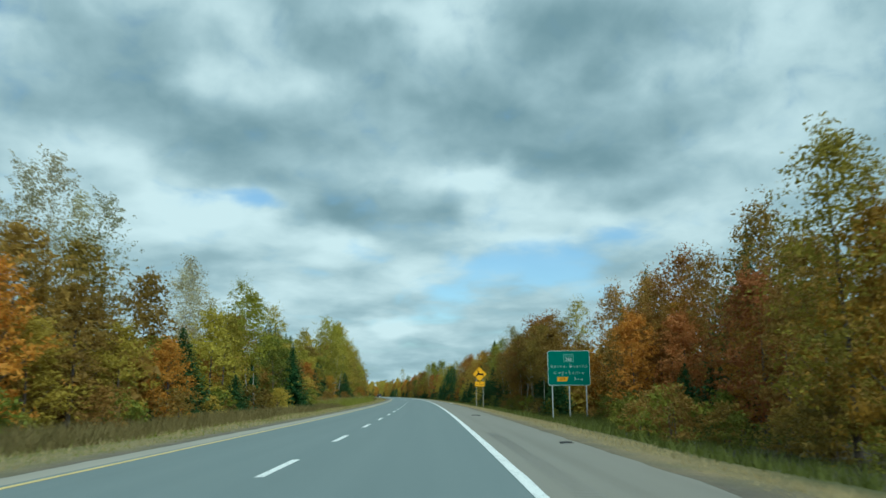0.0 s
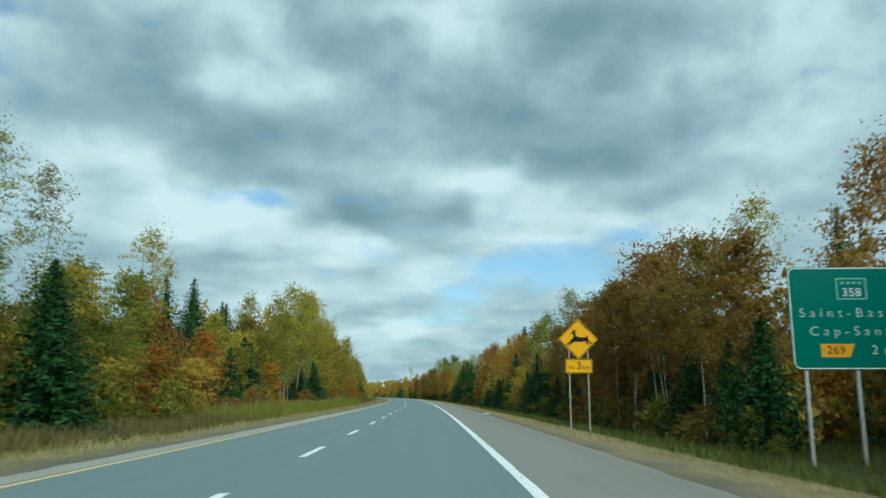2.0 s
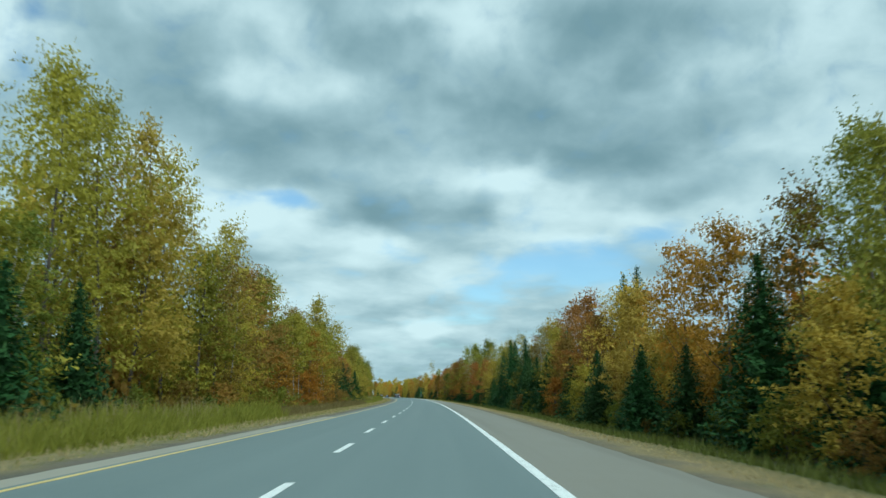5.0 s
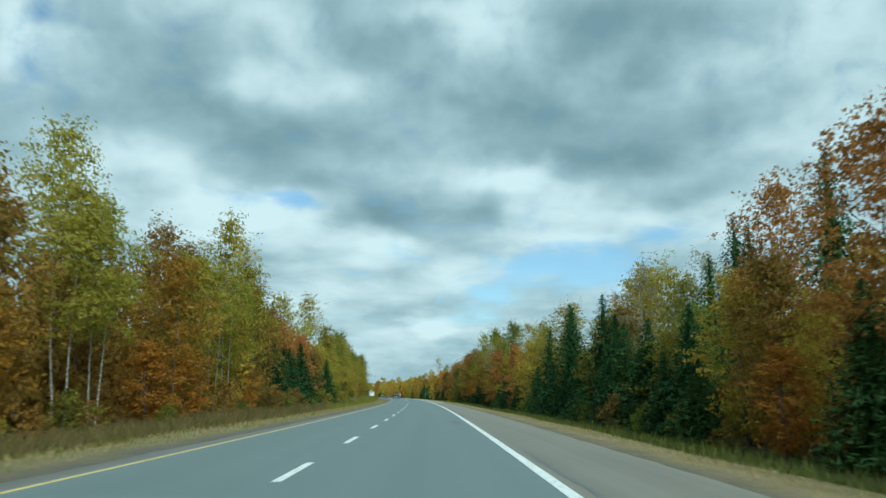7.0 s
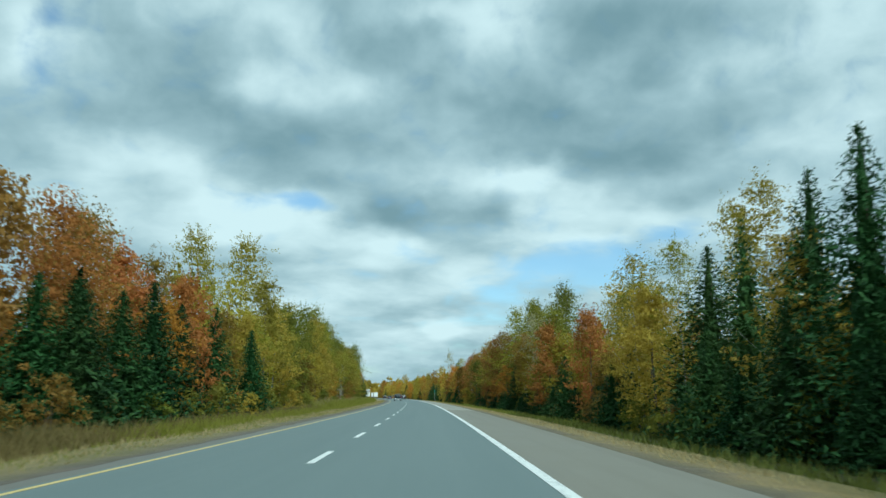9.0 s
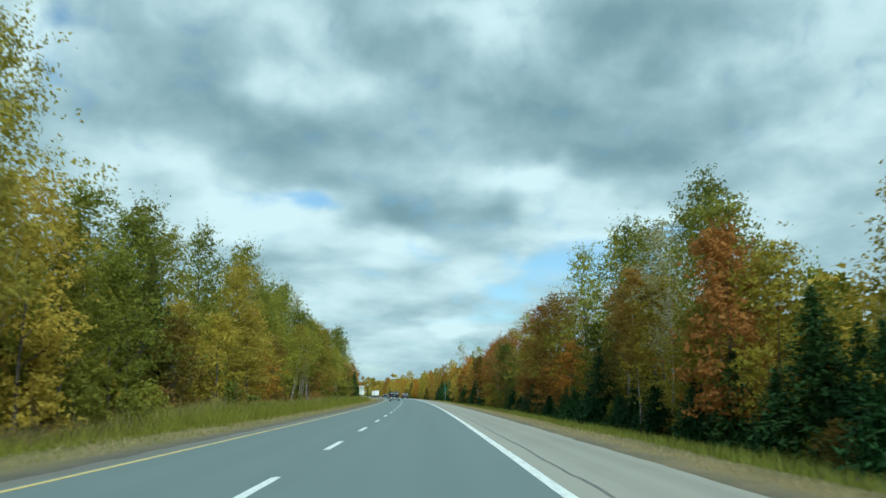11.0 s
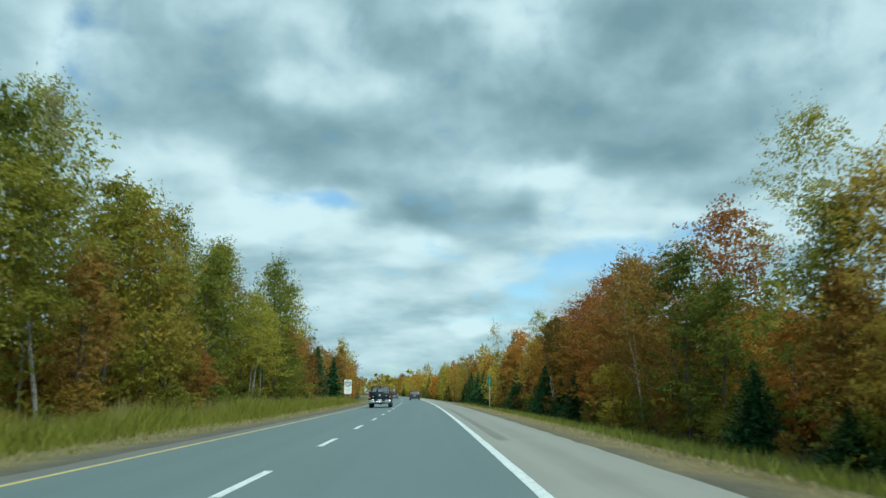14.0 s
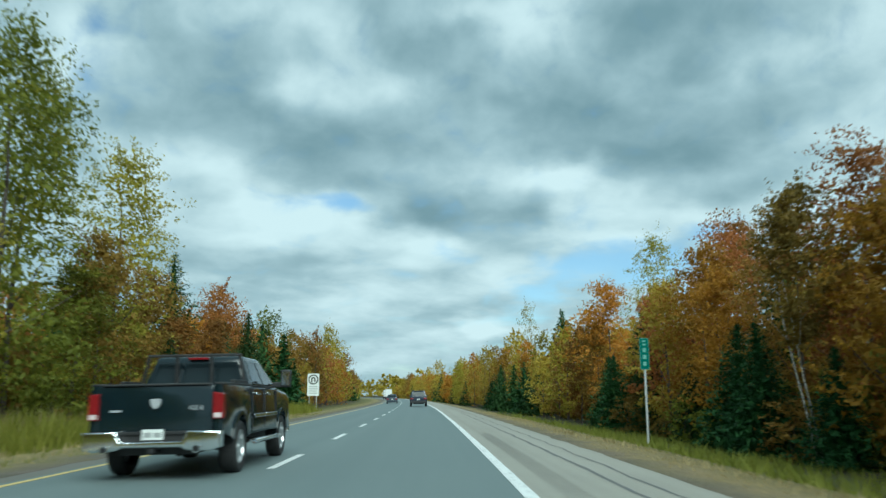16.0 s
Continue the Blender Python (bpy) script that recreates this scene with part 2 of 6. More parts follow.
def ground_material():
    """Gravel and dry grass beside the road, greener grass below, leaf litter under the trees; UV.x is metres from the lane line."""
    k = Nodes("roadside_ground", 0.95)
    sep = k.node("ShaderNodeSeparateXYZ")
    k.l.new(k.coord("UV"), sep.inputs[0])
    wob = k.math("MULTIPLY", k.math("SUBTRACT", k.noise(0.35, 4, 0.6), 0.5), 2.6)
    wob = k.math("ADD", wob, k.math("MULTIPLY", k.math("SUBTRACT", k.noise(2.5, 4, 0.6), 0.5), 0.9))
    u = k.math("ADD", sep.outputs[0], wob)
    f = k.math("MULTIPLY", k.math("ADD", u, 25.0), 0.02)

    def at(x):
        return (x + 25.0) * 0.02
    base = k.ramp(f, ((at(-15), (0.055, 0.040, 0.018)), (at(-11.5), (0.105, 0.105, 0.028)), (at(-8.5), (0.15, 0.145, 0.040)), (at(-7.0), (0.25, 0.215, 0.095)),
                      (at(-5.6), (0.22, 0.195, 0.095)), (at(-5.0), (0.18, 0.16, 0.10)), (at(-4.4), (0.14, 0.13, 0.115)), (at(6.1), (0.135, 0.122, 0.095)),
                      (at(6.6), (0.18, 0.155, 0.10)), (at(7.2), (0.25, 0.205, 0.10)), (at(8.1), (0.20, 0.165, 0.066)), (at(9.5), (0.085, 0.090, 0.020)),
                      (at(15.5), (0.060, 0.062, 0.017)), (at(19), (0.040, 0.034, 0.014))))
    fine = k.ramp(k.noise(14, 6, 0.7), ((0.25, (0.55, 0.52, 0.5)), (0.75, (1.35, 1.3, 1.25))))
    patch = k.ramp(k.noise(0.6, 5, 0.65), ((0.3, (0.75, 0.8, 0.7)), (0.7, (1.15, 1.08, 1.1))))
    k.color(k.mix(1.0, k.mix(1.0, base, fine, "MULTIPLY"), patch, "MULTIPLY"))
    return k.bump(k.noise(22, 5, 0.7), 0.7, 0.05).m


GROUND = ground_material()


def foliage(name, shades, through=0.44, rough=0.6):
    """Leaves: each leaf and each tree a little different; some light passes through."""
    k = Nodes(name, rough)
    island = k.node("ShaderNodeNewGeometry").outputs["Random Per Island"]
    each = k.node("ShaderNodeObjectInfo").outputs["Random"]
    stops = tuple((i / max(1, len(shades) - 1) * 0.9 + 0.05, c) for i, c in enumerate(shades))
    a = k.math("ADD", k.math("MULTIPLY", island, 0.22), k.math("MULTIPLY", k.noise(1.1, 4, 0.65), 0.90))
    a = k.math("SUBTRACT", a, k.math("MULTIPLY", k.math("SUBTRACT", each, 0.5), 0.35))
    c = k.ramp(k.math("SUBTRACT", a, 0.04), stops)
    hsv = k.node("ShaderNodeHueSaturation")
    k.put(k.math("ADD", k.math("MULTIPLY", each, 0.026), 0.491), hsv.inputs["Hue"])
    k.put(k.math("ADD", k.math("MULTIPLY", k.math("FRACT", k.math("MULTIPLY", each, 7.3)), 0.5), 0.75), hsv.inputs["Value"])
    k.l.new(c, hsv.inputs["Color"])
    k.color(hsv.outputs[0])
    k.b.inputs["Specular IOR Level"].default_value = 0.25
    tr = k.node("ShaderNodeBsdfTranslucent")
    k.l.new(hsv.outputs[0], tr.inputs[0])
    mx = k.node("ShaderNodeMixShader")
    mx.inputs[0].default_value = through
    k.l.new(k.b.outputs[0], mx.inputs[1]), k.l.new(tr.outputs[0], mx.inputs[2])
    k.l.new(mx.outputs[0], k.n["Material Output"].inputs[0])
    return k.m


LEAF = {
    "rust": foliage("rust_leaves", ((0.095, 0.076, 0.016), (0.255, 0.152, 0.030), (0.42, 0.255, 0.056))),
    "red": foliage("red_leaves", ((0.13, 0.068, 0.018), (0.34, 0.135, 0.034), (0.48, 0.225, 0.066))),
    "orange": foliage("orange_leaves", ((0.14, 0.086, 0.016), (0.42, 0.19, 0.024), (0.62, 0.32, 0.045))),
    "gold": foliage("gold_leaves", ((0.16, 0.130, 0.020), (0.40, 0.295, 0.040), (0.58, 0.45, 0.080))),
    "lime": foliage("yellow_green_leaves", ((0.13, 0.122, 0.016), (0.32, 0.282, 0.034), (0.52, 0.44, 0.075))),
    "olive": foliage("olive_green_leaves", ((0.080, 0.092, 0.013), (0.19, 0.200, 0.026), (0.34, 0.315, 0.048))),
    "pale": foliage("pale_sparse_leaves", ((0.18, 0.16, 0.08), (0.36, 0.32, 0.17), (0.52, 0.48, 0.30))),
    "spruce": foliage("spruce_needles", ((0.013, 0.038, 0.010), (0.028, 0.074, 0.018), (0.062, 0.112, 0.028)), 0.1, 0.7),
}
GRASS_GREEN = foliage("green_grass", ((0.17, 0.178, 0.026), (0.34, 0.325, 0.052), (0.50, 0.44, 0.11)), 0.5, 0.7)
GRASS_WEED = foliage("withered_brown_weeds", ((0.060, 0.056, 0.018), (0.12, 0.102, 0.034), (0.22, 0.175, 0.068)), 0.35, 0.75)
# darker than GRASS_LOW: the shade on the bank is put into this green
GRASS_BANK = foliage("dark_bank_grass", ((0.060, 0.072, 0.012), (0.125, 0.135, 0.024), (0.21, 0.20, 0.045)), 0.35, 0.7)
GRASS_LOW = foliage("fresh_green_grass", ((0.085, 0.105, 0.014), (0.175, 0.195, 0.028), (0.29, 0.28, 0.055)), 0.4, 0.7)
GRASS_DRY = foliage("dry_grass", ((0.27, 0.20, 0.08), (0.46, 0.37, 0.18), (0.60, 0.51, 0.28)), 0.45, 0.8)


def bark_material(name, a, b, bands):
    k = Nodes(name, 0.85)
    v = k.coord()
    n = k.noise(3.0, 6, 0.7, v, (1, 1, 0.35) if not bands else (1, 1, 4))
    return k.color(k.ramp(n, ((0.38, a), (0.58, b)))).bump(k.noise(14, 4, 0.7, v), 0.5, 0.02).m


BARK = bark_material("grey_brown_bark", (0.045, 0.035, 0.028), (0.13, 0.105, 0.085), False)
BIRCH = bark_material("white_birch_bark", (0.14, 0.122, 0.10), (0.46, 0.43, 0.375), True)

STEEL = plain("galvanised_steel", (0.50, 0.51, 0.51), 0.45, 0.6, 0.15)
CHROME = plain("chrome", (0.75, 0.76, 0.77), 0.13, 1.0, 0.05)
ALLOY = plain("alloy_rim", (0.55, 0.56, 0.57), 0.32, 0.85, 0.08)
RUBBER = plain("tyre_rubber", (0.022, 0.022, 0.023), 0.85, 0, 0.25, 20)
BLACK = plain("black_plastic", (0.018, 0.018, 0.019), 0.5, 0, 0.2)
POST = plain("weathered_post_steel", (0.27, 0.25, 0.21), 0.7, 0.2, 0.2)
SIGN_GREEN = plain("green_sign_sheet", (0.003, 0.110, 0.082), 0.42, 0, 0.08, 1.2)
SIGN_WHITE = plain("white_sign_sheet", (0.72, 0.74, 0.72), 0.45, 0, 0.06)
SIGN_YELLOW = plain("yellow_sign_sheet", (0.70, 0.345, 0.006), 0.75, 0, 0.06)
SIGN_ORANGE = plain("orange_tab_sheet", (0.58, 0.27, 0.008), 0.75, 0, 0.06)
SIGN_LETTER = plain("reflective_white_letters", (0.52, 0.56, 0.55), 0.5, 0, 0.06)
SIGN_BLACK = plain("black_sign_ink", (0.012, 0.010, 0.008), 0.9)
SIGN_FADED = plain("faded_marker_sheet", (0.16, 0.36, 0.31), 0.6, 0, 0.08)
SIGN_BACK = plain("sign_back_aluminium", (0.42, 0.43, 0.43), 0.5, 0.5)
RED_LENS = plain("red_lens", (0.20, 0.008, 0.012), 0.22)
BADGE = plain("silver_badge", (0.42, 0.43, 0.45), 0.4, 0.2, 0.05)
RUMBLE = asphalt("milled_grooves", (0.17, 0.163, 0.145), (0.30, 0.288, 0.26), 0.4)
CLEAR_LENS = plain("clear_lens", (0.62, 0.52, 0.52), 0.15)


def car_paint(name, c):
    k = Nodes(name, 0.14)
    k.color(k.ramp(k.noise(2.2, 5, 0.6, k.coord()), ((0.3, c), (0.75, tuple(v * 1.3 + 0.002 for v in c)))))
    k.b.inputs["Coat Weight"].default_value, k.b.inputs["Coat Roughness"].default_value = 0.3, 0.03
    return k.m


def glass_material(name, tint):
    k = Nodes(name, 0.04)
    k.color(tint)
    k.b.inputs["Specular IOR Level"].default_value = 0.14
    k.b.inputs["Transmission Weight"].default_value = 0.25
    return k.m


for m_ in (SIGN_YELLOW, SIGN_ORANGE, SIGN_BLACK, SIGN_GREEN):
    m_.node_tree.nodes["Principled BSDF"].inputs["Specular IOR Level"].default_value = 0.2
PAINT_BLACK = car_paint("blue_black_car_paint", (0.004, 0.011, 0.015))
PAINT_BLUE = car_paint("dark_blue_car_paint", (0.016, 0.024, 0.040))
PAINT_GREY = car_paint("grey_car_paint", (0.045, 0.055, 0.070))
PAINT_WHITE = car_paint("white_truck_paint", (0.62, 0.63, 0.62))
GLASS = glass_material("tinted_glass", (0.02, 0.03, 0.035))
# ---- building helpers ----
def part(name, bm, material, parent, label=""):
    me = bpy.data.meshes.new(name)
    bm.to_mesh(me)
    bm.free()
    me.materials.append(material)
    ob = new(name, me)
    ob.parent = parent
    if label:
        tagged(ob, label)
    return ob


def thing(name, label, category, m=None, group="", kind=""):
    ob = new(name)
    ob.empty_display_size = 0.3
    if m is not None:
        ob.matrix_basis = m
    return tagged(ob, label, category, group, kind)


def smooth(ob, angle=35):
    ob.data.shade_smooth()
    ob.data.set_sharp_from_angle(angle=radians(angle))
    return ob


def box(x0, x1, y0, y1, z0, z1, bevel=0.0, segs=2):
    bm = bmesh.new()
    bmesh.ops.create_cube(bm, size=1)
    for v in bm.verts:
        v.co = Vector((x0 + (v.co.x + 0.5) * (x1 - x0), y0 + (v.co.y + 0.5) * (y1 - y0), z0 + (v.co.z + 0.5) * (z1 - z0)))
    if bevel:
        bmesh.ops.bevel(bm, geom=bm.edges[:], offset=bevel, segments=segs, affect="EDGES", profile=0.6)
    return bm


def prism(points, axis, a, b, bevel=0.0, segs=2):
    """A polygon, given in the other two axes in order, pushed from a to b along an axis."""
    bm = bmesh.new()

    def at(p, t):
        return {"x": (t, p[0], p[1]), "y": (p[0], t, p[1]), "z": (p[0], p[1], t)}[axis]
    lo = [bm.verts.new(at(p, a)) for p in points]
    hi = [bm.verts.new(at(p, b)) for p in points]
    bm.faces.new(lo), bm.faces.new(list(reversed(hi)))
    n = len(points)
    for i in range(n):
        bm.faces.new((lo[i], hi[i], hi[(i + 1) % n], lo[(i + 1) % n]))
    bmesh.ops.recalc_face_normals(bm, faces=bm.faces[:])
    if bevel:
        caps = [e for e in bm.edges if len(e.link_faces) == 2 and any(len(f.verts) == n and n > 4 for f in e.link_faces)] or bm.edges[:]
        bmesh.ops.bevel(bm, geom=caps, offset=bevel, segments=segs, affect="EDGES", profile=0.6)
    bmesh.ops.triangulate(bm, faces=[f for f in bm.faces if len(f.verts) > 4])
    return bm


def frustum(bottom, top, bevel=0.0, segs=2):
    """A solid between two rings of four corners."""
    bm = bmesh.new()
    a = [bm.verts.new(p) for p in bottom]
    b = [bm.verts.new(p) for p in top]
    bm.faces.new(a), bm.faces.new(list(reversed(b)))
    for i in range(4):
        bm.faces.new((a[i], b[i], b[(i + 1) % 4], a[(i + 1) % 4]))
    bmesh.ops.recalc_face_normals(bm, faces=bm.faces[:])
    if bevel:
        bmesh.ops.bevel(bm, geom=bm.edges[:], offset=bevel, segments=segs, affect="EDGES", profile=0.6)
    return bm


def slab(corners, out, thick=0.012):
    """A thin pane through four corners, standing proud on the side of out."""
    c = [Vector(p) for p in corners]
    n = (c[1] - c[0]).cross(c[2] - c[0]).normalized()
    if n.dot(Vector(out)) < 0:
        n = -n
    return frustum([p - n * thick for p in c], [p + n * thick for p in c])


def tube(points, radii, sides=8, bm=None):
    bm = bm or bmesh.new()
    rings = []
    pts = [Vector(p) for p in points]
    for i, p in enumerate(pts):
        d = (pts[min(i + 1, len(pts) - 1)] - pts[max(i - 1, 0)]).normalized()
        side = d.cross(Vector((0.31, 0.95, 0.05))).normalized()
        up = side.cross(d)
        rings.append([bm.verts.new(p + radii[i] * (math.cos(2 * math.pi * k / sides) * side + math.sin(2 * math.pi * k / sides) * up)) for k in range(sides)])
    for a, b in zip(rings, rings[1:]):
        for k in range(sides):
            bm.faces.new((a[k], a[(k + 1) % sides], b[(k + 1) % sides], b[k]))
    bm.faces.new(list(reversed(rings[0]))), bm.faces.new(rings[-1])
    return bm


def lathe(profile, sides=28, bm=None):
    """Turns (radius, x) pairs round the x axis."""
    bm = bm or bmesh.new()
    rings = [[bm.verts.new((x, r * math.cos(2 * math.pi * k / sides), r * math.sin(2 * math.pi * k / sides))) for k in range(sides)] for r, x in profile]
    for a, b in zip(rings, rings[1:]):
        for k in range(sides):
            bm.faces.new((a[k], b[k], b[(k + 1) % sides], a[(k + 1) % sides]))
    bmesh.ops.recalc_face_normals(bm, faces=bm.faces[:])
    return bm


def lettering(text, size, parent, material, x, z, y, align="CENTER", wide=1.0, name="letter", thin=0.0):
    """Raised letters that face backwards along y."""
    cu = bpy.data.curves.new(name, "FONT")
    cu.body, cu.size, cu.extrude, cu.align_x, cu.align_y = text, size, 0.003, align, "CENTER"
    cu.space_character, cu.offset = wide, -thin
    tmp = new("tmp", cu)
    bpy.context.view_layer.update()
    me = bpy.data.meshes.new_from_object(tmp.evaluated_get(bpy.context.evaluated_depsgraph_get()))
    bpy.data.objects.remove(tmp)
    # one mesh a letter: islands that overlap across belong to the same letter
    bm = bmesh.new()
    bm.from_mesh(me)
    todo, islands = set(bm.verts), []
    while todo:
        stack = [todo.pop()]
        seen = set(stack)
        while stack:
            v = stack.pop()
            for e in v.link_edges:
                w = e.other_vert(v)
                if w not in seen:
                    seen.add(w)
                    stack.append(w)
        todo -= seen
        islands.append((min(v.co.x for v in seen), max(v.co.x for v in seen), [f for f in bm.faces if f.verts[0] in seen]))
    letters = []
    for a, b, faces in sorted(islands, key=lambda g: g[0]):
        if letters and a < letters[-1][1] - 0.004 * size:
            letters[-1][1] = max(b, letters[-1][1])
            letters[-1][2].extend(faces)
        else:
            letters.append([a, b, list(faces)])
    for a, b, faces in letters:
        index, verts, polys = {}, [], []
        for f in faces:
            poly = []
            for v in f.verts:
                if v.index not in index:
                    index[v.index] = len(verts)
                    verts.append(tuple(v.co))
                poly.append(index[v.index])
            polys.append(poly)
        one = bpy.data.meshes.new(name)
        one.from_pydata(verts, [], polys)
        one.materials.append(material)
        ob = new(name, one)
        ob.parent = parent
        ob.matrix_basis = pose(x, y, z, 90, 0, 0)
    bm.free()
    bpy.data.meshes.remove(me)


def rounded(w, h, r, cx=0.0, cz=0.0, n=5):
    pts = []
    for sx, sz, a0 in ((1, 1, 0), (-1, 1, 90), (-1, -1, 180), (1, -1, 270)):
        for i in range(n + 1):
            a = radians(a0 + 90 * i / n)
            pts.append((cx + sx * (w / 2 - r) + r * math.cos(a), cz + sz * (h / 2 - r) + r * math.sin(a)))
    return pts


# the lie of the land across the road: metres right of the lane line, height
PROFILE = ((-2400, 4.0), (-600, 2.0), (-120, 0.6), (-60, 0.0), (-30, -0.3), (-20, -0.45), (-16, -0.55), (-12, -0.70), (-9, -0.45), (-7, -0.25),
           (-5.5, -0.16), (-4.15, -0.10), (-3.0, -0.12), (5.0, -0.05), (6.3, -0.03), (7.2, -0.07), (9, -0.28), (11, -0.75), (13.5, -1.25), (17, -1.5),
           (22, -1.45), (40, -1.0), (80, 0.0), (150, 1.0), (600, 3.0), (2400, 5.0))


def land(u):
    for (a, za), (b, zb) in zip(PROFILE, PROFILE[1:]):
        if u <= b:
            return za + (zb - za) * (u - a) / (b - a)
    return PROFILE[-1][1]


def bumps(s, u):
    if -4.3 < u < 6.4:
        return 0.0
    k = min(1.0, min(abs(u + 4.3), abs(u - 6.4)) / 4.0)
    return k * 0.16 * noise.noise(Vector((s * 0.09, u * 0.25, 3.1)))


def deck(u):
    """Height of the paved road: it is banked for the bend."""
    return 0.02 * u if u < 3.95 else 0.079 - 0.03 * (u - 3.95)
# ---- ground and road ----
def sheet(name, us, heights, s_rows, material, label, category):
    verts, faces, uvs = [], [], []
    n = len(us)
    for s in s_rows:
        for u in us:
            verts.append(road(s, u, heights(s, u)))
            uvs.append((u, s))
    for i in range(len(s_rows) - 1):
        for j in range(n - 1):
            a = i * n + j
            faces.append((a, a + 1, a + n + 1, a + n))
    me = bpy.data.meshes.new(name)
    me.from_pydata(verts, [], faces)
    layer = me.uv_layers.new(name="UVMap")
    flat = [c for f in faces for v in f for c in uvs[v]]
    layer.data.foreach_set("uv", flat)
    me.materials.append(material)
    me.shade_smooth()
    return tagged(new(name, me), label, category, kind="structure")


us = [u for u, _ in PROFILE]
for a, b, step in ((-20, -5.5, 0.7), (7.2, 22, 0.7)):
    us += [a + step * i for i in range(1, int((b - a) / step))]
us = sorted(set(round(u, 3) for u in us))
rows = [-300, -150] + list(range(-60, 700, 3)) + list(range(700, 1100, 12)) + [1150, 1300, 1600, 2000, 2500, 3200]
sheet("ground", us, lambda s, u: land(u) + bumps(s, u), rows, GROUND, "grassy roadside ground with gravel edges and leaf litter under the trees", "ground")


def jag(s, amount, seed):
    return amount * noise.noise(Vector((s * 0.6, seed, 0.0))) + amount * 0.6 * noise.noise(Vector((s * 2.3, seed, 4.0)))


def band(name, u0, u1, material, label, category, s0=-80.0, s1=1500.0, step=10.0, lift=0.0, rough0=0.0, rough1=0.0):
    """A strip of the paved road between two lines, with a skirt down into the ground."""
    verts, faces, uvs = [], [], []
    n = max(1, round((s1 - s0) / step))
    for i in range(n + 1):
        s = s0 + (s1 - s0) * i / n
        a, b = u0 + jag(s, rough0, 1.0), u1 + jag(s, rough1, 7.0)
        m = (a + b) / 2 if not (a < 3.95 < b) else 3.95
        for u, drop in ((a, 0.12), (a, 0), (m, 0), (b, 0), (b, 0.12)):
            verts.append(road(s, u, deck(u) + lift - (drop if lift < 0.002 else drop * 0.04)))
            uvs.append((u, s))
        if i:
            q = 5 * i
            for j in range(4):
                faces.append((q - 5 + j, q - 4 + j, q + 1 + j, q + j))
    me = bpy.data.meshes.new(name)
    me.from_pydata(verts, [], faces)
    me.uv_layers.new(name="UVMap").data.foreach_set("uv", [c for f in faces for v in f for c in uvs[v]])
    me.materials.append(material)
    return tagged(new(name, me), label, category, kind="structure")


band("road", -3.62, 3.72, ASPHALT, "two-lane blue-grey asphalt carriageway", "road")
band("shoulder", 3.72, 6.15, SHOULDER_OLD, "wide grey worn asphalt shoulder beside the lane", "shoulder", step=1.0, s1=334.0, rough1=0.10)
band("shoulder_repaved", 3.72, 6.15, SHOULDER, "wide pale asphalt shoulder with tar seams", "shoulder", step=1.0, s0=334.0, s1=800, rough1=0.10)
band("shoulder_far", 3.72, 6.15, SHOULDER, "pale asphalt shoulder in the distance", "shoulder", s0=800, s1=1500)
band("shoulder_inner", -4.25, -3.62, EDGE_PALE, "narrow bleached asphalt edge beside the median", "shoulder", step=1.0, s1=196, rough0=0.12)
band("shoulder_inner_dark", -4.1, -3.62, EDGE, "narrow dark crumbling asphalt edge beside the median", "shoulder", step=1.0, s0=196, s1=800, rough0=0.16)
band("edge_line", 3.68, 3.84, LINE_WHITE, "solid white edge line, worn at its rim", "road marking", step=1.0, s1=900, lift=0.005, rough0=0.008, rough1=0.018)
band("median_line", -3.47, -3.34, LINE_YELLOW, "solid yellow line along the median edge", "road marking", step=1.0, s1=900, lift=0.005, rough0=0.006, rough1=0.01)
for i in range(-2, 92):
    s = 11.8 + 9.0 * i
    off = 0.33 * math.exp(-((s - 145.0) / 24.0) ** 4)    # the line strays a little here
    tagged(band("lane_dash", off - 0.07, off + 0.07, LINE_WHITE, "short white painted dash between the lanes", "road marking", s, s + 3.2, 0.4, 0.005, 0.006, 0.006),
           group="dashes of the lane line")
# sealed cracks and dark patches on the shoulder
for s0, s1, u, w in ((335, 408, 4.25, 0.035), (478, 530, 5.1, 0.05), (470, 540, 5.55, 0.03), (250, 257, 4.02, 0.16), (239, 243.5, 3.2, 0.22), (196, 224, 4.05, 0.07)):
    n = int((s1 - s0) / 0.5)
    vs, fs = [], []
    for i in range(n + 1):
        s = s0 + 0.5 * i
        c = u + jag(s, 0.07, 11.0 + u)
        h = w * (0.6 + 0.8 * abs(noise.noise(Vector((s * 1.7, u, 2.0)))))
        vs += [road(s, c - h, deck(c - h) + 0.004), road(s, c + h, deck(c + h) + 0.004)]
        if i:
            fs.append((2 * i - 2, 2 * i - 1, 2 * i + 1, 2 * i))
    me = bpy.data.meshes.new("tar_seam")
    me.from_pydata(vs, [], fs)
    me.materials.append(TAR)
    tagged(new("tar_seam", me), "dark uneven tar seam along the shoulder", "road crack", kind="structure")
# milled rumble strip beside the edge line
vs, fs = [], []
for s0, s1 in ((2.0, 24.0), (436, 500)):
    for i in range(int((s1 - s0) / 0.3)):
        s = s0 + 0.3 * i
        b = len(vs)
        for du, ds, h in ((4.15, 0, 0.004), (4.5, 0, 0.004), (4.5, 0.07, 0.004), (4.15, 0.07, 0.004)):
            vs.append(road(s + ds, du, deck(du) + h))
        fs.append((b, b + 1, b + 2, b + 3))
me = bpy.data.meshes.new("rumble_strip")
me.from_pydata(vs, [], fs)
me.materials.append(RUMBLE)
tagged(new("rumble_strip", me), "milled rumble grooves across the shoulder", "rumble strip", kind="stuff")
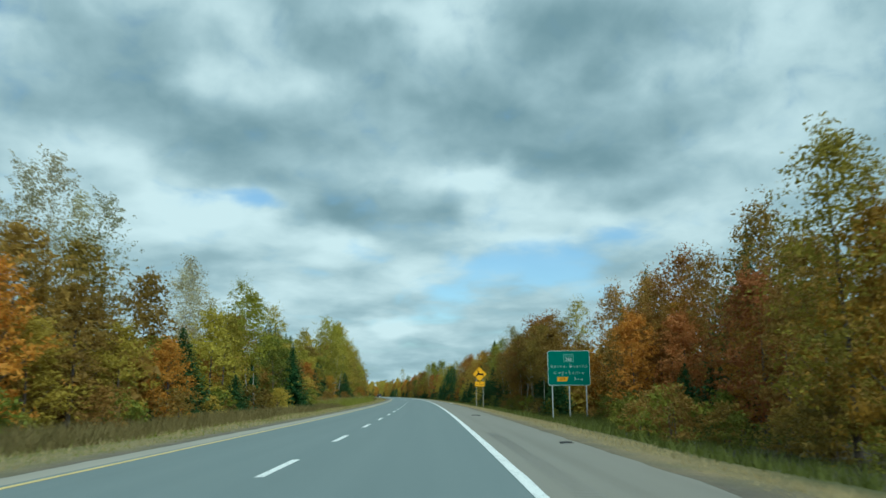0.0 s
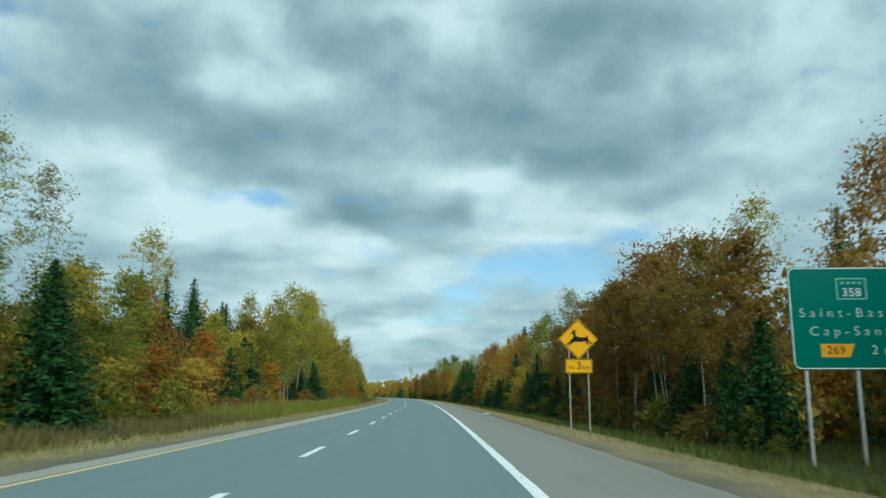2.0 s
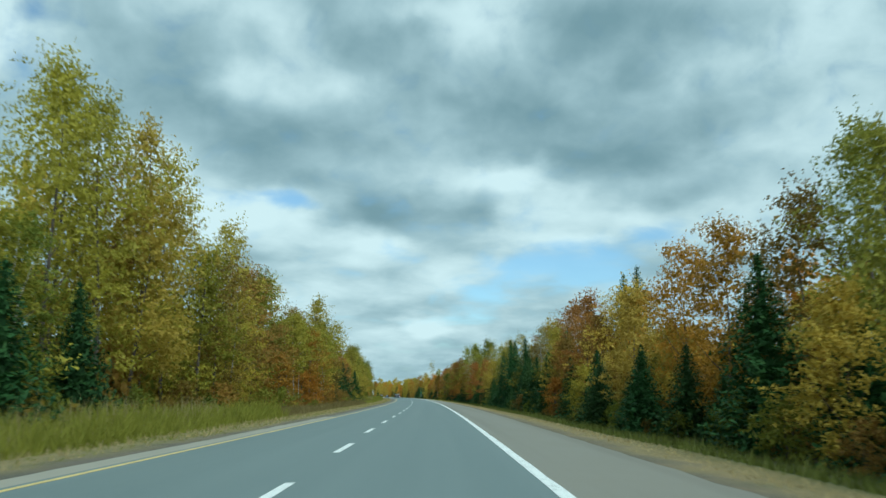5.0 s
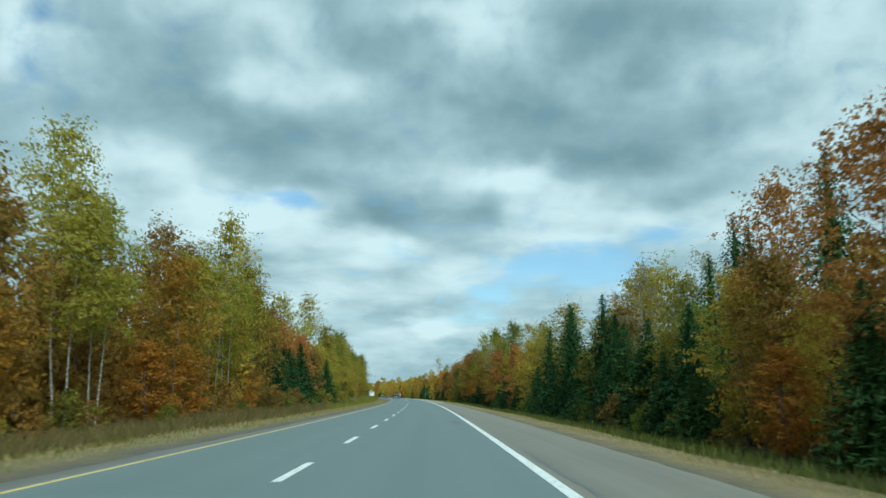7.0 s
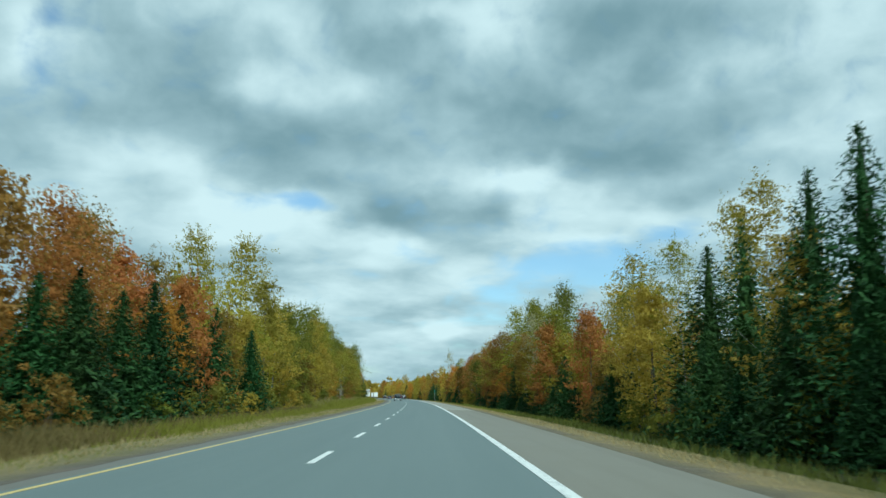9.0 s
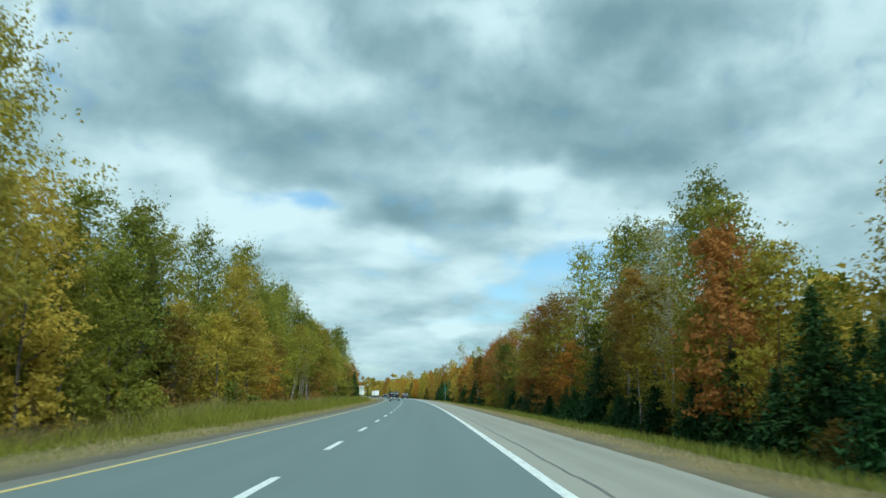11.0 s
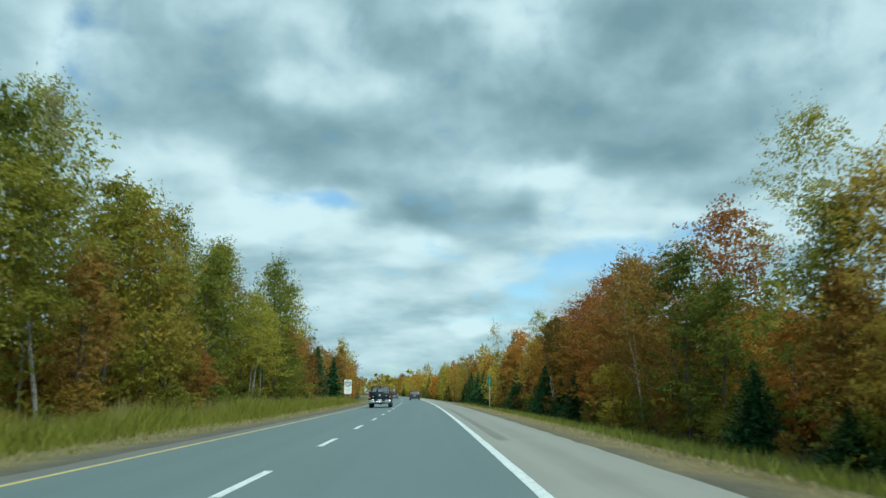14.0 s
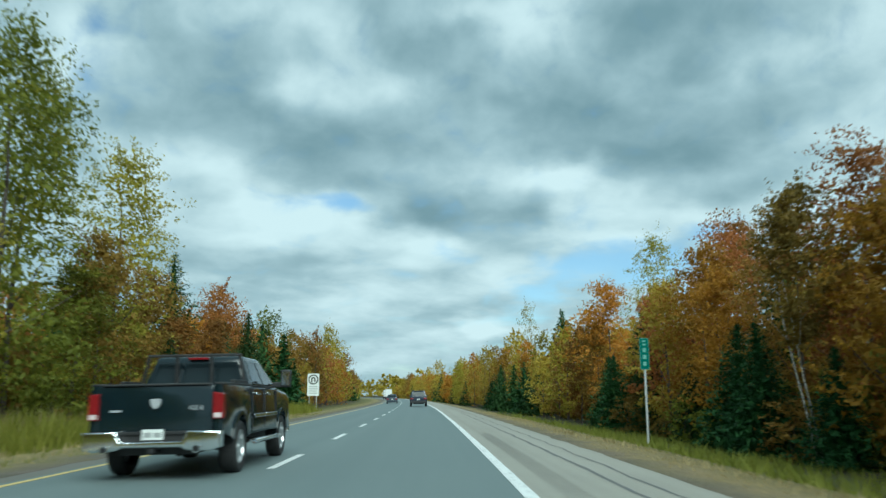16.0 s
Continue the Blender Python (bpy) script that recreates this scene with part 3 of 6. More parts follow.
# ---- trees ----
def leaf_quads(name, c, size, out=None, slender=0.72):
    """A mesh of many small pointed leaves at the rows of c; out: directions that they lean to face."""
    n = len(c)
    a = np.random.normal(size=(n, 3))
    if out is not None:
        a = a * 0.75 + out
    a /= np.linalg.norm(a, axis=1)[:, None] + 1e-9
    b = np.cross(a, np.random.normal(size=(n, 3)))
    b /= np.linalg.norm(b, axis=1)[:, None] + 1e-9
    d = np.cross(a, b)
    s = size[:, None] if hasattr(size, "shape") else np.full((n, 1), size)
    s = s * np.random.uniform(0.65, 1.25, (n, 1))
    v = np.stack((c + b * s * 1.35, c - b * s * 0.55 + d * s * slender * 0.92 + a * s * 0.15, c - b * s * 0.75 - d * s * slender * 0.75 + a * s * 0.15), 1).reshape(-1, 3)
    me = bpy.data.meshes.new(name)
    me.from_pydata(v.tolist(), [], np.arange(3 * n).reshape(-1, 3).tolist())
    return me


def crown_width(wide, f, peak):
    return wide * (math.sin(math.pi * min(1, max(0.04, f ** (math.log(0.5) / math.log(peak))))) ** 0.7 + 0.05)


def crown_points(h, low, wide, top, clumps, leaves, leaf, ragged=0.3, hollow=0.5, peak=0.45, deep=1.75):
    """Leaves in sprays on the boughs of an uneven crown from low to top (shares of h), with larger ones (by deep) inside.
    wide: half its width as a share of h; peak: where it is widest; leaf: the size of an outer leaf. Returns places, facings and sizes."""
    pts, out, sizes = [], [], []
    inner = max(1, int(leaves * 0.15) // clumps)
    sprays = 7
    per = max(2, int(leaves * 0.86) // (clumps * sprays))
    lobes = np.random.uniform(0, 2 * np.pi, 4)

    def add(q, o, size):
        pts.append(q)
        out.append(o / (np.linalg.norm(o, axis=1)[:, None] + 1e-9))
        sizes.append(np.full(len(q), size))
    for i in range(clumps):
        f = ((i + np.random.uniform()) / clumps) ** 0.85
        z = low + (top - low) * f
        ang = np.random.uniform(0, 2 * np.pi)
        w = crown_width(wide, f, peak) * (1 + ragged * (math.sin(2 * ang + lobes[0] + 5 * f) * 0.5 + math.sin(3 * ang + lobes[1] - 7 * f) * 0.5))
        r = w * math.sqrt(np.random.uniform(hollow ** 2, 1))
        way = np.array((math.cos(ang), math.sin(ang), 0.5))
        c = np.array((r * math.cos(ang), r * math.sin(ang), z)) * h
        cr = h * wide * np.random.uniform(0.24, 0.44)
        q = np.random.normal(size=(inner, 3)) * np.array((1, 1, 0.6)) * cr * 0.45
        add(c * np.array((0.72, 0.72, 0.97)) + q, q + way * cr, leaf * deep)
        # flattened sprays about the bough
        for j in range(sprays):
            k = np.random.normal(size=3) * np.array((1, 1, 0.6)) * cr * 0.62
            k[2] -= (k[0] ** 2 + k[1] ** 2) / cr * 0.3
            sr = cr * np.random.uniform(0.16, 0.30)
            q = np.random.normal(size=(per, 3)) * np.array((1, 1, 0.5)) * sr
            add(c + k + q, q + (way + k / cr) * sr, leaf)
    # thin sprays that stand out of the crown
    for i in range(max(4, leaves // 260)):
        f = np.random.uniform(0.35, 1.0) ** 0.6
        z = low + (top - low) * f
        w = crown_width(wide, f, peak)
        ang = np.random.uniform(0, 2 * np.pi)
        a = np.array((w * math.cos(ang) * 0.9, w * math.sin(ang) * 0.9, z)) * h
        d = np.array((math.cos(ang) * 0.5, math.sin(ang) * 0.5, np.random.uniform(0.5, 1.6)))
        n = 16
        q = a + d * (np.linspace(0, 1, n)[:, None] * h * np.random.uniform(0.04, 0.085)) + np.random.normal(size=(n, 3)) * h * 0.007
        add(q, np.tile(d, (n, 1)), leaf)
    return np.concatenate(pts), np.concatenate(out), np.concatenate(sizes)


def trunk_mesh(h, r, limbs, spread, lean=0.0, stems=1, start=0.3, sides=6):
    bm = bmesh.new()
    for k in range(stems):
        off = Vector((random.uniform(-1, 1), random.uniform(-1, 1), 0)) * (0.25 * (stems > 1))
        la = random.uniform(0, 6.28)
        tilt = Vector((math.cos(la), math.sin(la), 0)) * lean * h * random.uniform(0.5, 1)
        path, rad = [], []
        for i in range(7):
            f = i / 6
            wob = Vector((noise.noise(Vector((f * 3, k * 5.1, r * 9))), noise.noise(Vector((f * 3, 8.2, k * 3 + r * 7))), 0)) * 0.035 * h
            path.append(off + tilt * f + wob * f + Vector((0, 0, f * h * 0.93 - 0.25 * (i == 0))))
            rad.append(r * (1.25 if i == 0 else 1) * (1 - 0.93 * f))
        tube(path, rad, sides, bm)
        for j in range(limbs):
            f = start + (0.92 - start) * (j + random.random()) / limbs
            i = min(5, int(f * 6))
            p = path[i].lerp(path[i + 1], f * 6 - i)
            a = random.uniform(0, 6.28)
            ln = spread * h * (1.15 - f) * random.uniform(0.7, 1.2)
            d = Vector((math.cos(a), math.sin(a), random.uniform(0.55, 1.2)))
            q = p + d * ln * 0.5
            e = q + Vector((d.x, d.y, d.z * 1.3)) * ln * 0.5
            lr = r * (1 - 0.9 * f) * 0.5
            tube((p, q, e), (lr, lr * 0.6, lr * 0.15), 4, bm)
    return bm


def spruce_points(h, tiers, per, cards, wide):
    pts, size, dirs = [], [], []
    for i in range(tiers):
        f = (i + 0.5) / tiers
        z = h * (0.04 + 0.95 * f)
        rmax = h * wide * (1 - f) ** 0.85 + 0.12
        k = max(3, int(per * (0.45 + 0.55 * (1 - f))))
        a0 = random.uniform(0, 6.28)
        for j in range(k):
            a = a0 + 6.283 * j / k + random.uniform(-0.25, 0.25)
            r = rmax * random.uniform(0.72, 1.12)
            for m in range(cards):
                g = (m + random.uniform(0.2, 1)) / cards
                droop = -0.28 * r * g + 0.10 * r * g * g
                pts.append((math.cos(a) * r * g + random.gauss(0, 0.05 * r), math.sin(a) * r * g + random.gauss(0, 0.05 * r), z + droop + random.gauss(0, 0.30 * h / tiers)))
                size.append(0.09 + 0.16 * min(rmax, 2.0) * (0.55 + 0.45 * (1 - g)))
                dirs.append((math.cos(a) * 0.25, math.sin(a) * 0.25, 1.1))
    for i in range(14):
        pts.append((random.gauss(0, 0.04), random.gauss(0, 0.04), h * (0.955 + 0.045 * i / 14)))
        size.append(0.09)
        dirs.append((0.5, 0.5, 0.4))
    return np.array(pts), np.array(size), np.array(dirs)


def core(me, h, wide, rings=14, sides=9):
    """The dark dense inside of a conifer, a ragged cone joined to its needles."""
    bm = bmesh.new()
    bm.from_mesh(me)
    last = None
    for i in range(rings + 1):
        f = i / rings
        row = []
        for j in range(sides):
            a = 6.2832 * (j + 0.5 * (i % 2)) / sides
            r = (h * wide * (1 - f) ** 0.85) * random.uniform(0.14, 0.42) * (1 - 0.5 * f) + 0.02
            row.append(bm.verts.new((r * math.cos(a), r * math.sin(a), h * (0.05 + 0.90 * f) + random.uniform(-0.15, 0.15))))
        if last:
            for j in range(sides):
                bm.faces.new((last[j], last[(j + 1) % sides], row[(j + 1) % sides], row[j]))
        last = row
    bmesh.ops.triangulate(bm, faces=[f for f in bm.faces if len(f.verts) > 3])
    bm.to_mesh(me)
    bm.free()


PROTOS = {}
LABELS = {
    "rust": "rusty brown-red maple, dense crown reaching low",
    "red": "bright red maple in full autumn colour",
    "orange": "orange maple with a broad leafy crown",
    "gold": "golden-yellow broadleaf tree with a full crown",
    "lime": "tall yellow-green birch with a pale slender trunk",
    "olive": "tall olive-green poplar with a ragged crown",
    "pale": "thin pale birch that has shed most of its leaves",
    "spruce": "dark green pointed spruce with drooping branches",
    "rusty": "slender white-stemmed birch with a thin rusty crown",
    "fir": "broad bushy young fir, dark blue-green, branches to the ground",
}


def make_tree(colour, shape, h, detail, stems=1):
    """One tree of a kind; detail: 2 beside the road, 1 in the rows behind, 0 far off."""
    name = {"maple": "maple_tree", "birch": "birch_tree", "poplar": "poplar_tree", "spruce": "spruce_tree", "fir": "fir_tree", "thin": "birch_tree", "shrub": "shrub"}[shape]
    t = thing(name, LABELS["fir" if shape == "fir" else "rusty" if (colour, shape) == ("rust", "birch") else colour] if shape != "shrub" else {"gold": "yellowing leafy shrub at the forest edge", "olive": "low green shrub at the forest edge",
                                                             "rust": "brownish leafy shrub at the forest edge", "orange": "small orange sapling thicket at the forest edge"}[colour],
              "shrub" if shape == "shrub" else "tree", group="shrubs at the forest edge" if shape == "shrub" else "trees of the roadside forest")
    many = {2: 1.0, 1: 0.19, 0: 0.09}[detail]
    grow = {2: 1.0, 1: 1.85, 0: 2.8}[detail]
    sides = 6 if detail == 2 else 4
    bark = BARK
    if shape == "maple":
        p, o, z = crown_points(h, 0.09, 0.24, 1.0, 64, int(580 * h * many), 0.099, 0.5, 0.4, 0.40)
        tr = trunk_mesh(h * 0.85, 0.13, 5 if detail else 2, 0.30, 0.03, stems, 0.25, sides)
    elif shape == "birch":
        bark = BIRCH
        p, o, z = crown_points(h, 0.42, 0.150, 1.0, 52, int(4700 * many), 0.088, 0.5, 0.2, 0.42)
        tr = trunk_mesh(h, 0.055, 6 if detail else 2, 0.17, 0.19, stems, 0.35, sides)
    elif shape == "poplar":
        p, o, z = crown_points(h, 0.09, 0.20, 1.0, 66, int(7200 * many), 0.097, 0.55, 0.3, 0.39)
        tr = trunk_mesh(h, 0.15, 6 if detail else 2, 0.22, 0.03, stems, 0.25, sides)
    elif shape == "thin":
        bark = BIRCH
        p, o, z = crown_points(h, 0.35, 0.125, 1.0, 56, int((4000 if colour in ("pale", "red") else 7000) * many), 0.066, 0.6, 0.1, 0.5, 1.1)
        tr = trunk_mesh(h, 0.085, 14 if detail else 3, 0.20, 0.06, stems, 0.3, sides)
    elif shape == "fir":
        p, sz, o = spruce_points(h, 20 if detail == 2 else 12, 18, 18 if detail == 2 else 5, 0.40)
        me = leaf_quads("crown", p, sz * {2: 0.60, 1: 1.2, 0: 2.0}[detail], o, 0.5)
        core(me, h, 0.40)
        tr = trunk_mesh(h, 0.10, 0, 0.1, 0.0, 1, 0.3, sides)
    elif shape == "spruce":
        p, sz, o = spruce_points(h, {2: 30, 1: 18, 0: 11}[detail], {2: 15, 1: 10, 0: 8}[detail], {2: 19, 1: 6, 0: 4}[detail], 0.30)
        me = leaf_quads("crown", p, sz * {2: 0.62, 1: 1.5, 0: 2.2}[detail], o, 0.5)
        core(me, h, 0.30)
        tr = trunk_mesh(h, 0.13, 0, 0.1, 0.0, 1, 0.3, sides)
    else:
        p, o, z = crown_points(h, 0.02, 0.52, 1.0, 22, int(1150 * many), 0.078, 0.4, 0.3, 0.42, 1.2)
        tr = trunk_mesh(h * 0.8, 0.03, 1, 0.3, 0.15, 3, 0.15, 3)
    if shape not in ("fir", "spruce"):
        me = leaf_quads("crown", p, z * grow, o)
    me.materials.append(LEAF[colour])
    cr = new("crown", me)
    cr.parent = t
    part("trunk", tr, bark, t)
    t["h"] = h
    return t


PALETTE = (
    ("rust", "maple", 13.5, 1), ("red", "maple", 13.5, 1), ("gold", "maple", 13.5, 1), ("orange", "maple", 12.5, 1), ("spruce", "spruce", 14.0, 1), ("olive", "poplar", 16.0, 1), ("lime", "poplar", 16.0, 1),
    ("rust", "maple", 10.0, 1), ("rust", "maple", 9.0, 2), ("red", "maple", 9.5, 1), ("orange", "maple", 9.5, 1), ("orange", "maple", 8.5, 2),
    ("gold", "maple", 10.5, 1), ("gold", "maple", 9.5, 1), ("lime", "birch", 14.5, 1), ("lime", "birch", 13.5, 2), ("rust", "birch", 12.0, 1), ("rust", "birch", 11.0, 2), ("olive", "poplar", 13.5, 1),
    ("lime", "poplar", 13.0, 1), ("pale", "thin", 13.0, 1), ("red", "thin", 13.5, 1), ("gold", "thin", 14.0, 1), ("lime", "thin", 14.5, 1), ("gold", "poplar", 15.0, 1), ("pale", "thin", 12.0, 2), ("spruce", "spruce", 10.0, 1), ("spruce", "spruce", 8.0, 1), ("spruce", "fir", 6.0, 1),
    ("gold", "shrub", 2.2, 1), ("olive", "shrub", 2.0, 1), ("rust", "shrub", 2.3, 1), ("orange", "shrub", 2.4, 1),
)


def proto(colour, shape, detail, h):
    """A made tree of that kind whose height is near h."""
    key = (colour, shape, detail)
    if key not in PROTOS:
        PROTOS[key] = [[make_tree(c, sh, h, detail, st), False] for c, sh, h, st in PALETTE if (c, sh) == (colour, shape)]
    near = min(abs(slot[0]["h"] - h) for slot in PROTOS[key])
    return random.choice([slot for slot in PROTOS[key] if abs(slot[0]["h"] - h) <= near + 0.8])


def plant(colour, shape, s, u, h, detail, wide=1.0):
    slot = proto(colour, shape, detail, h)
    ob = slot[0]
    k = h / ob["h"]
    kw = (0.55 * k + 0.45) * wide * random.uniform(0.9, 1.12) if shape != "shrub" else k * random.uniform(0.85, 1.25)
    if shape == "spruce":
        kw *= 1.15
    m = Matrix.Translation(road(s, u, land(u) + bumps(s, u) - 0.06)) @ pose(0, 0, 0, random.gauss(0, 1.3), random.gauss(0, 1.3), random.uniform(0, 360))
    m = m @ Matrix.Diagonal((kw, kw, k, 1))
    if not slot[1]:
        slot[1] = True
        ob.matrix_basis = m
        return ob
    return copy_thing_scaled(ob, m)


def copy_thing_scaled(ob, m):
    kept = ob.matrix_basis.copy()
    ob.matrix_basis = Matrix()
    made = copy_thing(ob, m)
    ob.matrix_basis = kept
    return made


# what grows where: start and end along the road, usual height, kinds with their share
MIX_LEFT = (
    (15, 44, 8.2, "rust maple 5, orange maple 1, olive shrub 0"), (44, 62, 9.6, "gold maple 4, orange maple 2, olive poplar 1"),
    (62, 78, 10.7, "orange maple 3, gold maple 3, rust maple 1"), (78, 98, 11.0, "gold maple 2, olive poplar 2, rust maple 2, spruce spruce 1, pale thin 1"),
    (98, 114, 9.9, "spruce spruce 1, lime birch 2, rust maple 2, olive poplar 2"), (114, 132, 8.4, "spruce spruce 2, lime birch 2, gold maple 2, olive poplar 2"), (132, 150, 7.4, "spruce spruce 3, gold maple 3, orange maple 1"),
    (150, 180, 11.4, "lime birch 4, gold maple 1, lime poplar 1, rust maple 2, pale thin 2"), (180, 238, 13.2, "lime birch 4, gold maple 2, lime poplar 3, rust maple 1, olive poplar 1"), (238, 275, 9.9, "orange maple 5, rust maple 3, gold maple 1, lime birch 1"),
    (275, 298, 10.8, "rust maple 3, lime poplar 2, gold maple 1"), (298, 312, 12.2, "orange maple 4, rust maple 2, red maple 1, spruce spruce 2"), (312, 342, 10.5, "orange maple 4, rust maple 3, red maple 1, spruce spruce 4"),
    (342, 400, 12.7, "lime poplar 5, gold maple 2, olive poplar 1, lime birch 1"), (400, 440, 12.8, "lime poplar 4, lime birch 3, gold maple 2, olive poplar 1"), (440, 475, 13.0, "lime poplar 3, lime birch 3, gold maple 2, rust maple 1"),
    (475, 500, 12.0, "olive poplar 3, lime poplar 2, rust maple 1, lime birch 1"), (500, 515, 13.0, "lime poplar 3, olive poplar 2, gold maple 1"), (515, 575, 9.9, "rust maple 3, red maple 2, orange maple 2, spruce spruce 2"),
    (575, 635, 10.5, "rust maple 4, red maple 2, spruce spruce 1, gold maple 1"), (635, 692, 12.5, "red maple 2, orange maple 2, gold maple 4"), (700, 1200, 12.1, "olive poplar 3, lime poplar 2, gold maple 3, rust maple 2, spruce spruce 2"),
)
MIX_RIGHT = (
    (15, 40, 11.6, "gold maple 3, rust maple 3"), (40, 75, 13.2, "rust maple 5, red maple 1, orange maple 1"),
    (75, 92, 14.6, "orange maple 3, gold maple 2, rust maple 2, red maple 1"), (92, 140, 13.0, "rust maple 5, olive poplar 2, orange maple 1, spruce spruce 1"),
    (140, 165, 10.8, "rust maple 5, olive poplar 1, pale thin 2"), (165, 235, 11.6, "spruce spruce 5, orange maple 2, gold maple 2, rust maple 2, olive poplar 1"),
    (235, 250, 9.0, "rust maple 3, gold maple 2, spruce spruce 1"), (250, 330, 11.6, "spruce spruce 3, gold maple 5, rust maple 2, olive poplar 1"),
    (330, 400, 12.8, "olive poplar 3, gold maple 3, rust maple 2, spruce spruce 1"), (400, 418, 14.0, "olive poplar 3, lime poplar 3, rust maple 1"),
    (418, 462, 11.2, "rust maple 3, orange maple 2, gold maple 2, olive poplar 1"), (462, 505, 10.4, "rust maple 4, olive poplar 2, orange maple 1"),
    (505, 560, 12.2, "orange maple 3, red maple 2, rust maple 3, gold maple 2, spruce spruce 2"), (560, 640, 12.8, "gold maple 3, rust maple 3, spruce spruce 2, orange maple 1"),
    (640, 1200, 16.5, "gold maple 4, orange maple 2, rust maple 2, spruce spruce 2, lime poplar 1"),
)
# trees of the forest's edge, one by one: colour and shape, along, across, height
LEFT_32 = (
    ("gold maple", 32.8, -14, 5.1), ("rust maple", 34.5, -16, 9.3), ("rust maple", 43.4, -17, 10.2), ("gold maple", 43.5, -14.5, 5.8), ("pale thin", 43, -20, 14.6), ("pale thin", 46, -20, 16.1), ("pale thin", 50, -20.5, 14.8), ("orange maple", 52, -14.5, 5.5),
    ("pale thin", 53.6, -19.4, 15.5), ("spruce spruce", 57.1, -15, 6.7), ("rust maple", 57.2, -18, 10.5), ("spruce fir", 68.8, -14.2, 3.7), ("gold maple", 71.7, -16, 8.9), ("spruce fir", 73.3, -14.2, 2.9),
    ("pale thin", 72, -19.5, 13.2), ("pale thin", 76.3, -20.3, 15), ("pale thin", 79.5, -21, 13.6), ("gold maple", 76.8, -16, 9.5), ("spruce fir", 84.2, -16, 5.4), ("pale thin", 86.2, -21, 12.4), ("rust maple", 90.1, -19, 10.5), ("lime thin", 97.7, -20.2, 15.9),
    ("pale thin", 104.1, -20, 15), ("olive poplar", 105.1, -18, 9.6), ("orange maple", 109.6, -15, 5), ("olive poplar", 110, -17, 9.8), ("red maple", 114.5, -16.1, 7.2), ("rust maple", 114.8, -18, 9.5),
    ("orange maple", 122.9, -15.5, 6.8), ("lime thin", 125.4, -21, 15.9), ("spruce spruce", 128.5, -23, 12.8), ("lime poplar", 132.1, -17, 9.3), ("gold maple", 133.1, -15, 6.3), ("spruce spruce", 137.2, -15.5, 7.5),
    ("spruce spruce", 138.9, -23.4, 13.9), ("gold maple", 144.9, -18, 8.4),
)
LEFT_148 = (
    ("gold maple", 150.7, -18, 9), ("spruce spruce", 149.2, -23.2, 14), ("olive poplar", 150.6, -16, 9.3), ("spruce spruce", 155, -26, 15.9), ("rust maple", 157.5, -20, 11), ("rust maple", 163.5, -20, 11.5),
    ("spruce spruce", 166.1, -24, 14.1), ("spruce spruce", 170.5, -25.6, 14.8), ("lime poplar", 170.7, -21.9, 15.4), ("lime poplar", 171.3, -18.7, 15.4), ("rust maple", 174.4, -17.5, 12.8), ("spruce fir", 176.3, -13.5, 6.8),
    ("spruce fir", 185.5, -14.5, 7.2), ("lime poplar", 186, -16.5, 18.3), ("lime poplar", 190.7, -15.8, 18.2), ("lime poplar", 191.9, -19.2, 19.9), ("gold poplar", 198, -16.2, 19.3), ("lime poplar", 203.4, -16.5, 18.6),
    ("lime birch", 213.2, -14.5, 16.1), ("rust maple", 227.6, -17, 14.7), ("pale thin", 230.4, -19, 17.2), ("olive poplar", 229, -16, 13.8), ("olive poplar", 234.7, -16.5, 15.3), ("orange maple", 235.3, -14.5, 6.4),
    ("lime poplar", 251.4, -18.8, 17.1), ("orange maple", 255.1, -14.5, 5.1), ("orange maple", 260.8, -14.2, 4.7), ("olive poplar", 263.5, -15, 11.9), ("rust maple", 267.1, -17.5, 14.5), ("rust maple", 275.5, -18.5, 14.3),
    ("lime poplar", 276, -15.7, 17.3), ("orange maple", 277.6, -14, 5),
)
LEFT_287 = (
    ("gold thin", 287.3, -17, 17.8), ("olive poplar", 287.9, -16, 15), ("spruce spruce", 291, -14.5, 4.2), ("spruce spruce", 294.7, -14.5, 7.9), ("spruce spruce", 301.7, -15, 7.2), ("rust maple", 302.8, -18, 11.8),
    ("spruce spruce", 306.7, -15.3, 8.3), ("red maple", 307, -17, 11.6), ("spruce spruce", 311.5, -15, 7.8), ("rust maple", 313.6, -19, 12.1), ("spruce spruce", 315.5, -14.5, 8.9), ("orange maple", 319.1, -15.3, 8.1),
    ("red maple", 320.2, -18, 11.6), ("spruce spruce", 322.3, -15, 8.2), ("rust maple", 326.2, -23.6, 15.4), ("rust maple", 330.7, -20, 12.7), ("spruce spruce", 331, -15, 9.1), ("lime poplar", 355.6, -23.6, 19.9),
    ("lime poplar", 365.2, -20.6, 21), ("olive poplar", 371, -17, 13.6), ("olive poplar", 376.2, -16, 13.4), ("olive poplar", 379.8, -16.3, 14.6), ("rust maple", 380.6, -14.5, 7), ("spruce spruce", 383.1, -17, 12.1),
    ("lime poplar", 388.6, -17, 14.6), ("olive poplar", 393.6, -16.6, 15.8), ("gold maple", 403.1, -16.5, 14.2), ("orange maple", 409, -14.2, 6.5), ("gold poplar", 409.1, -16.5, 15.5), ("olive poplar", 412.8, -16.4, 17.9),
    ("rust maple", 416.6, -14.5, 8.3), ("olive poplar", 421.6, -16, 14.8),
)
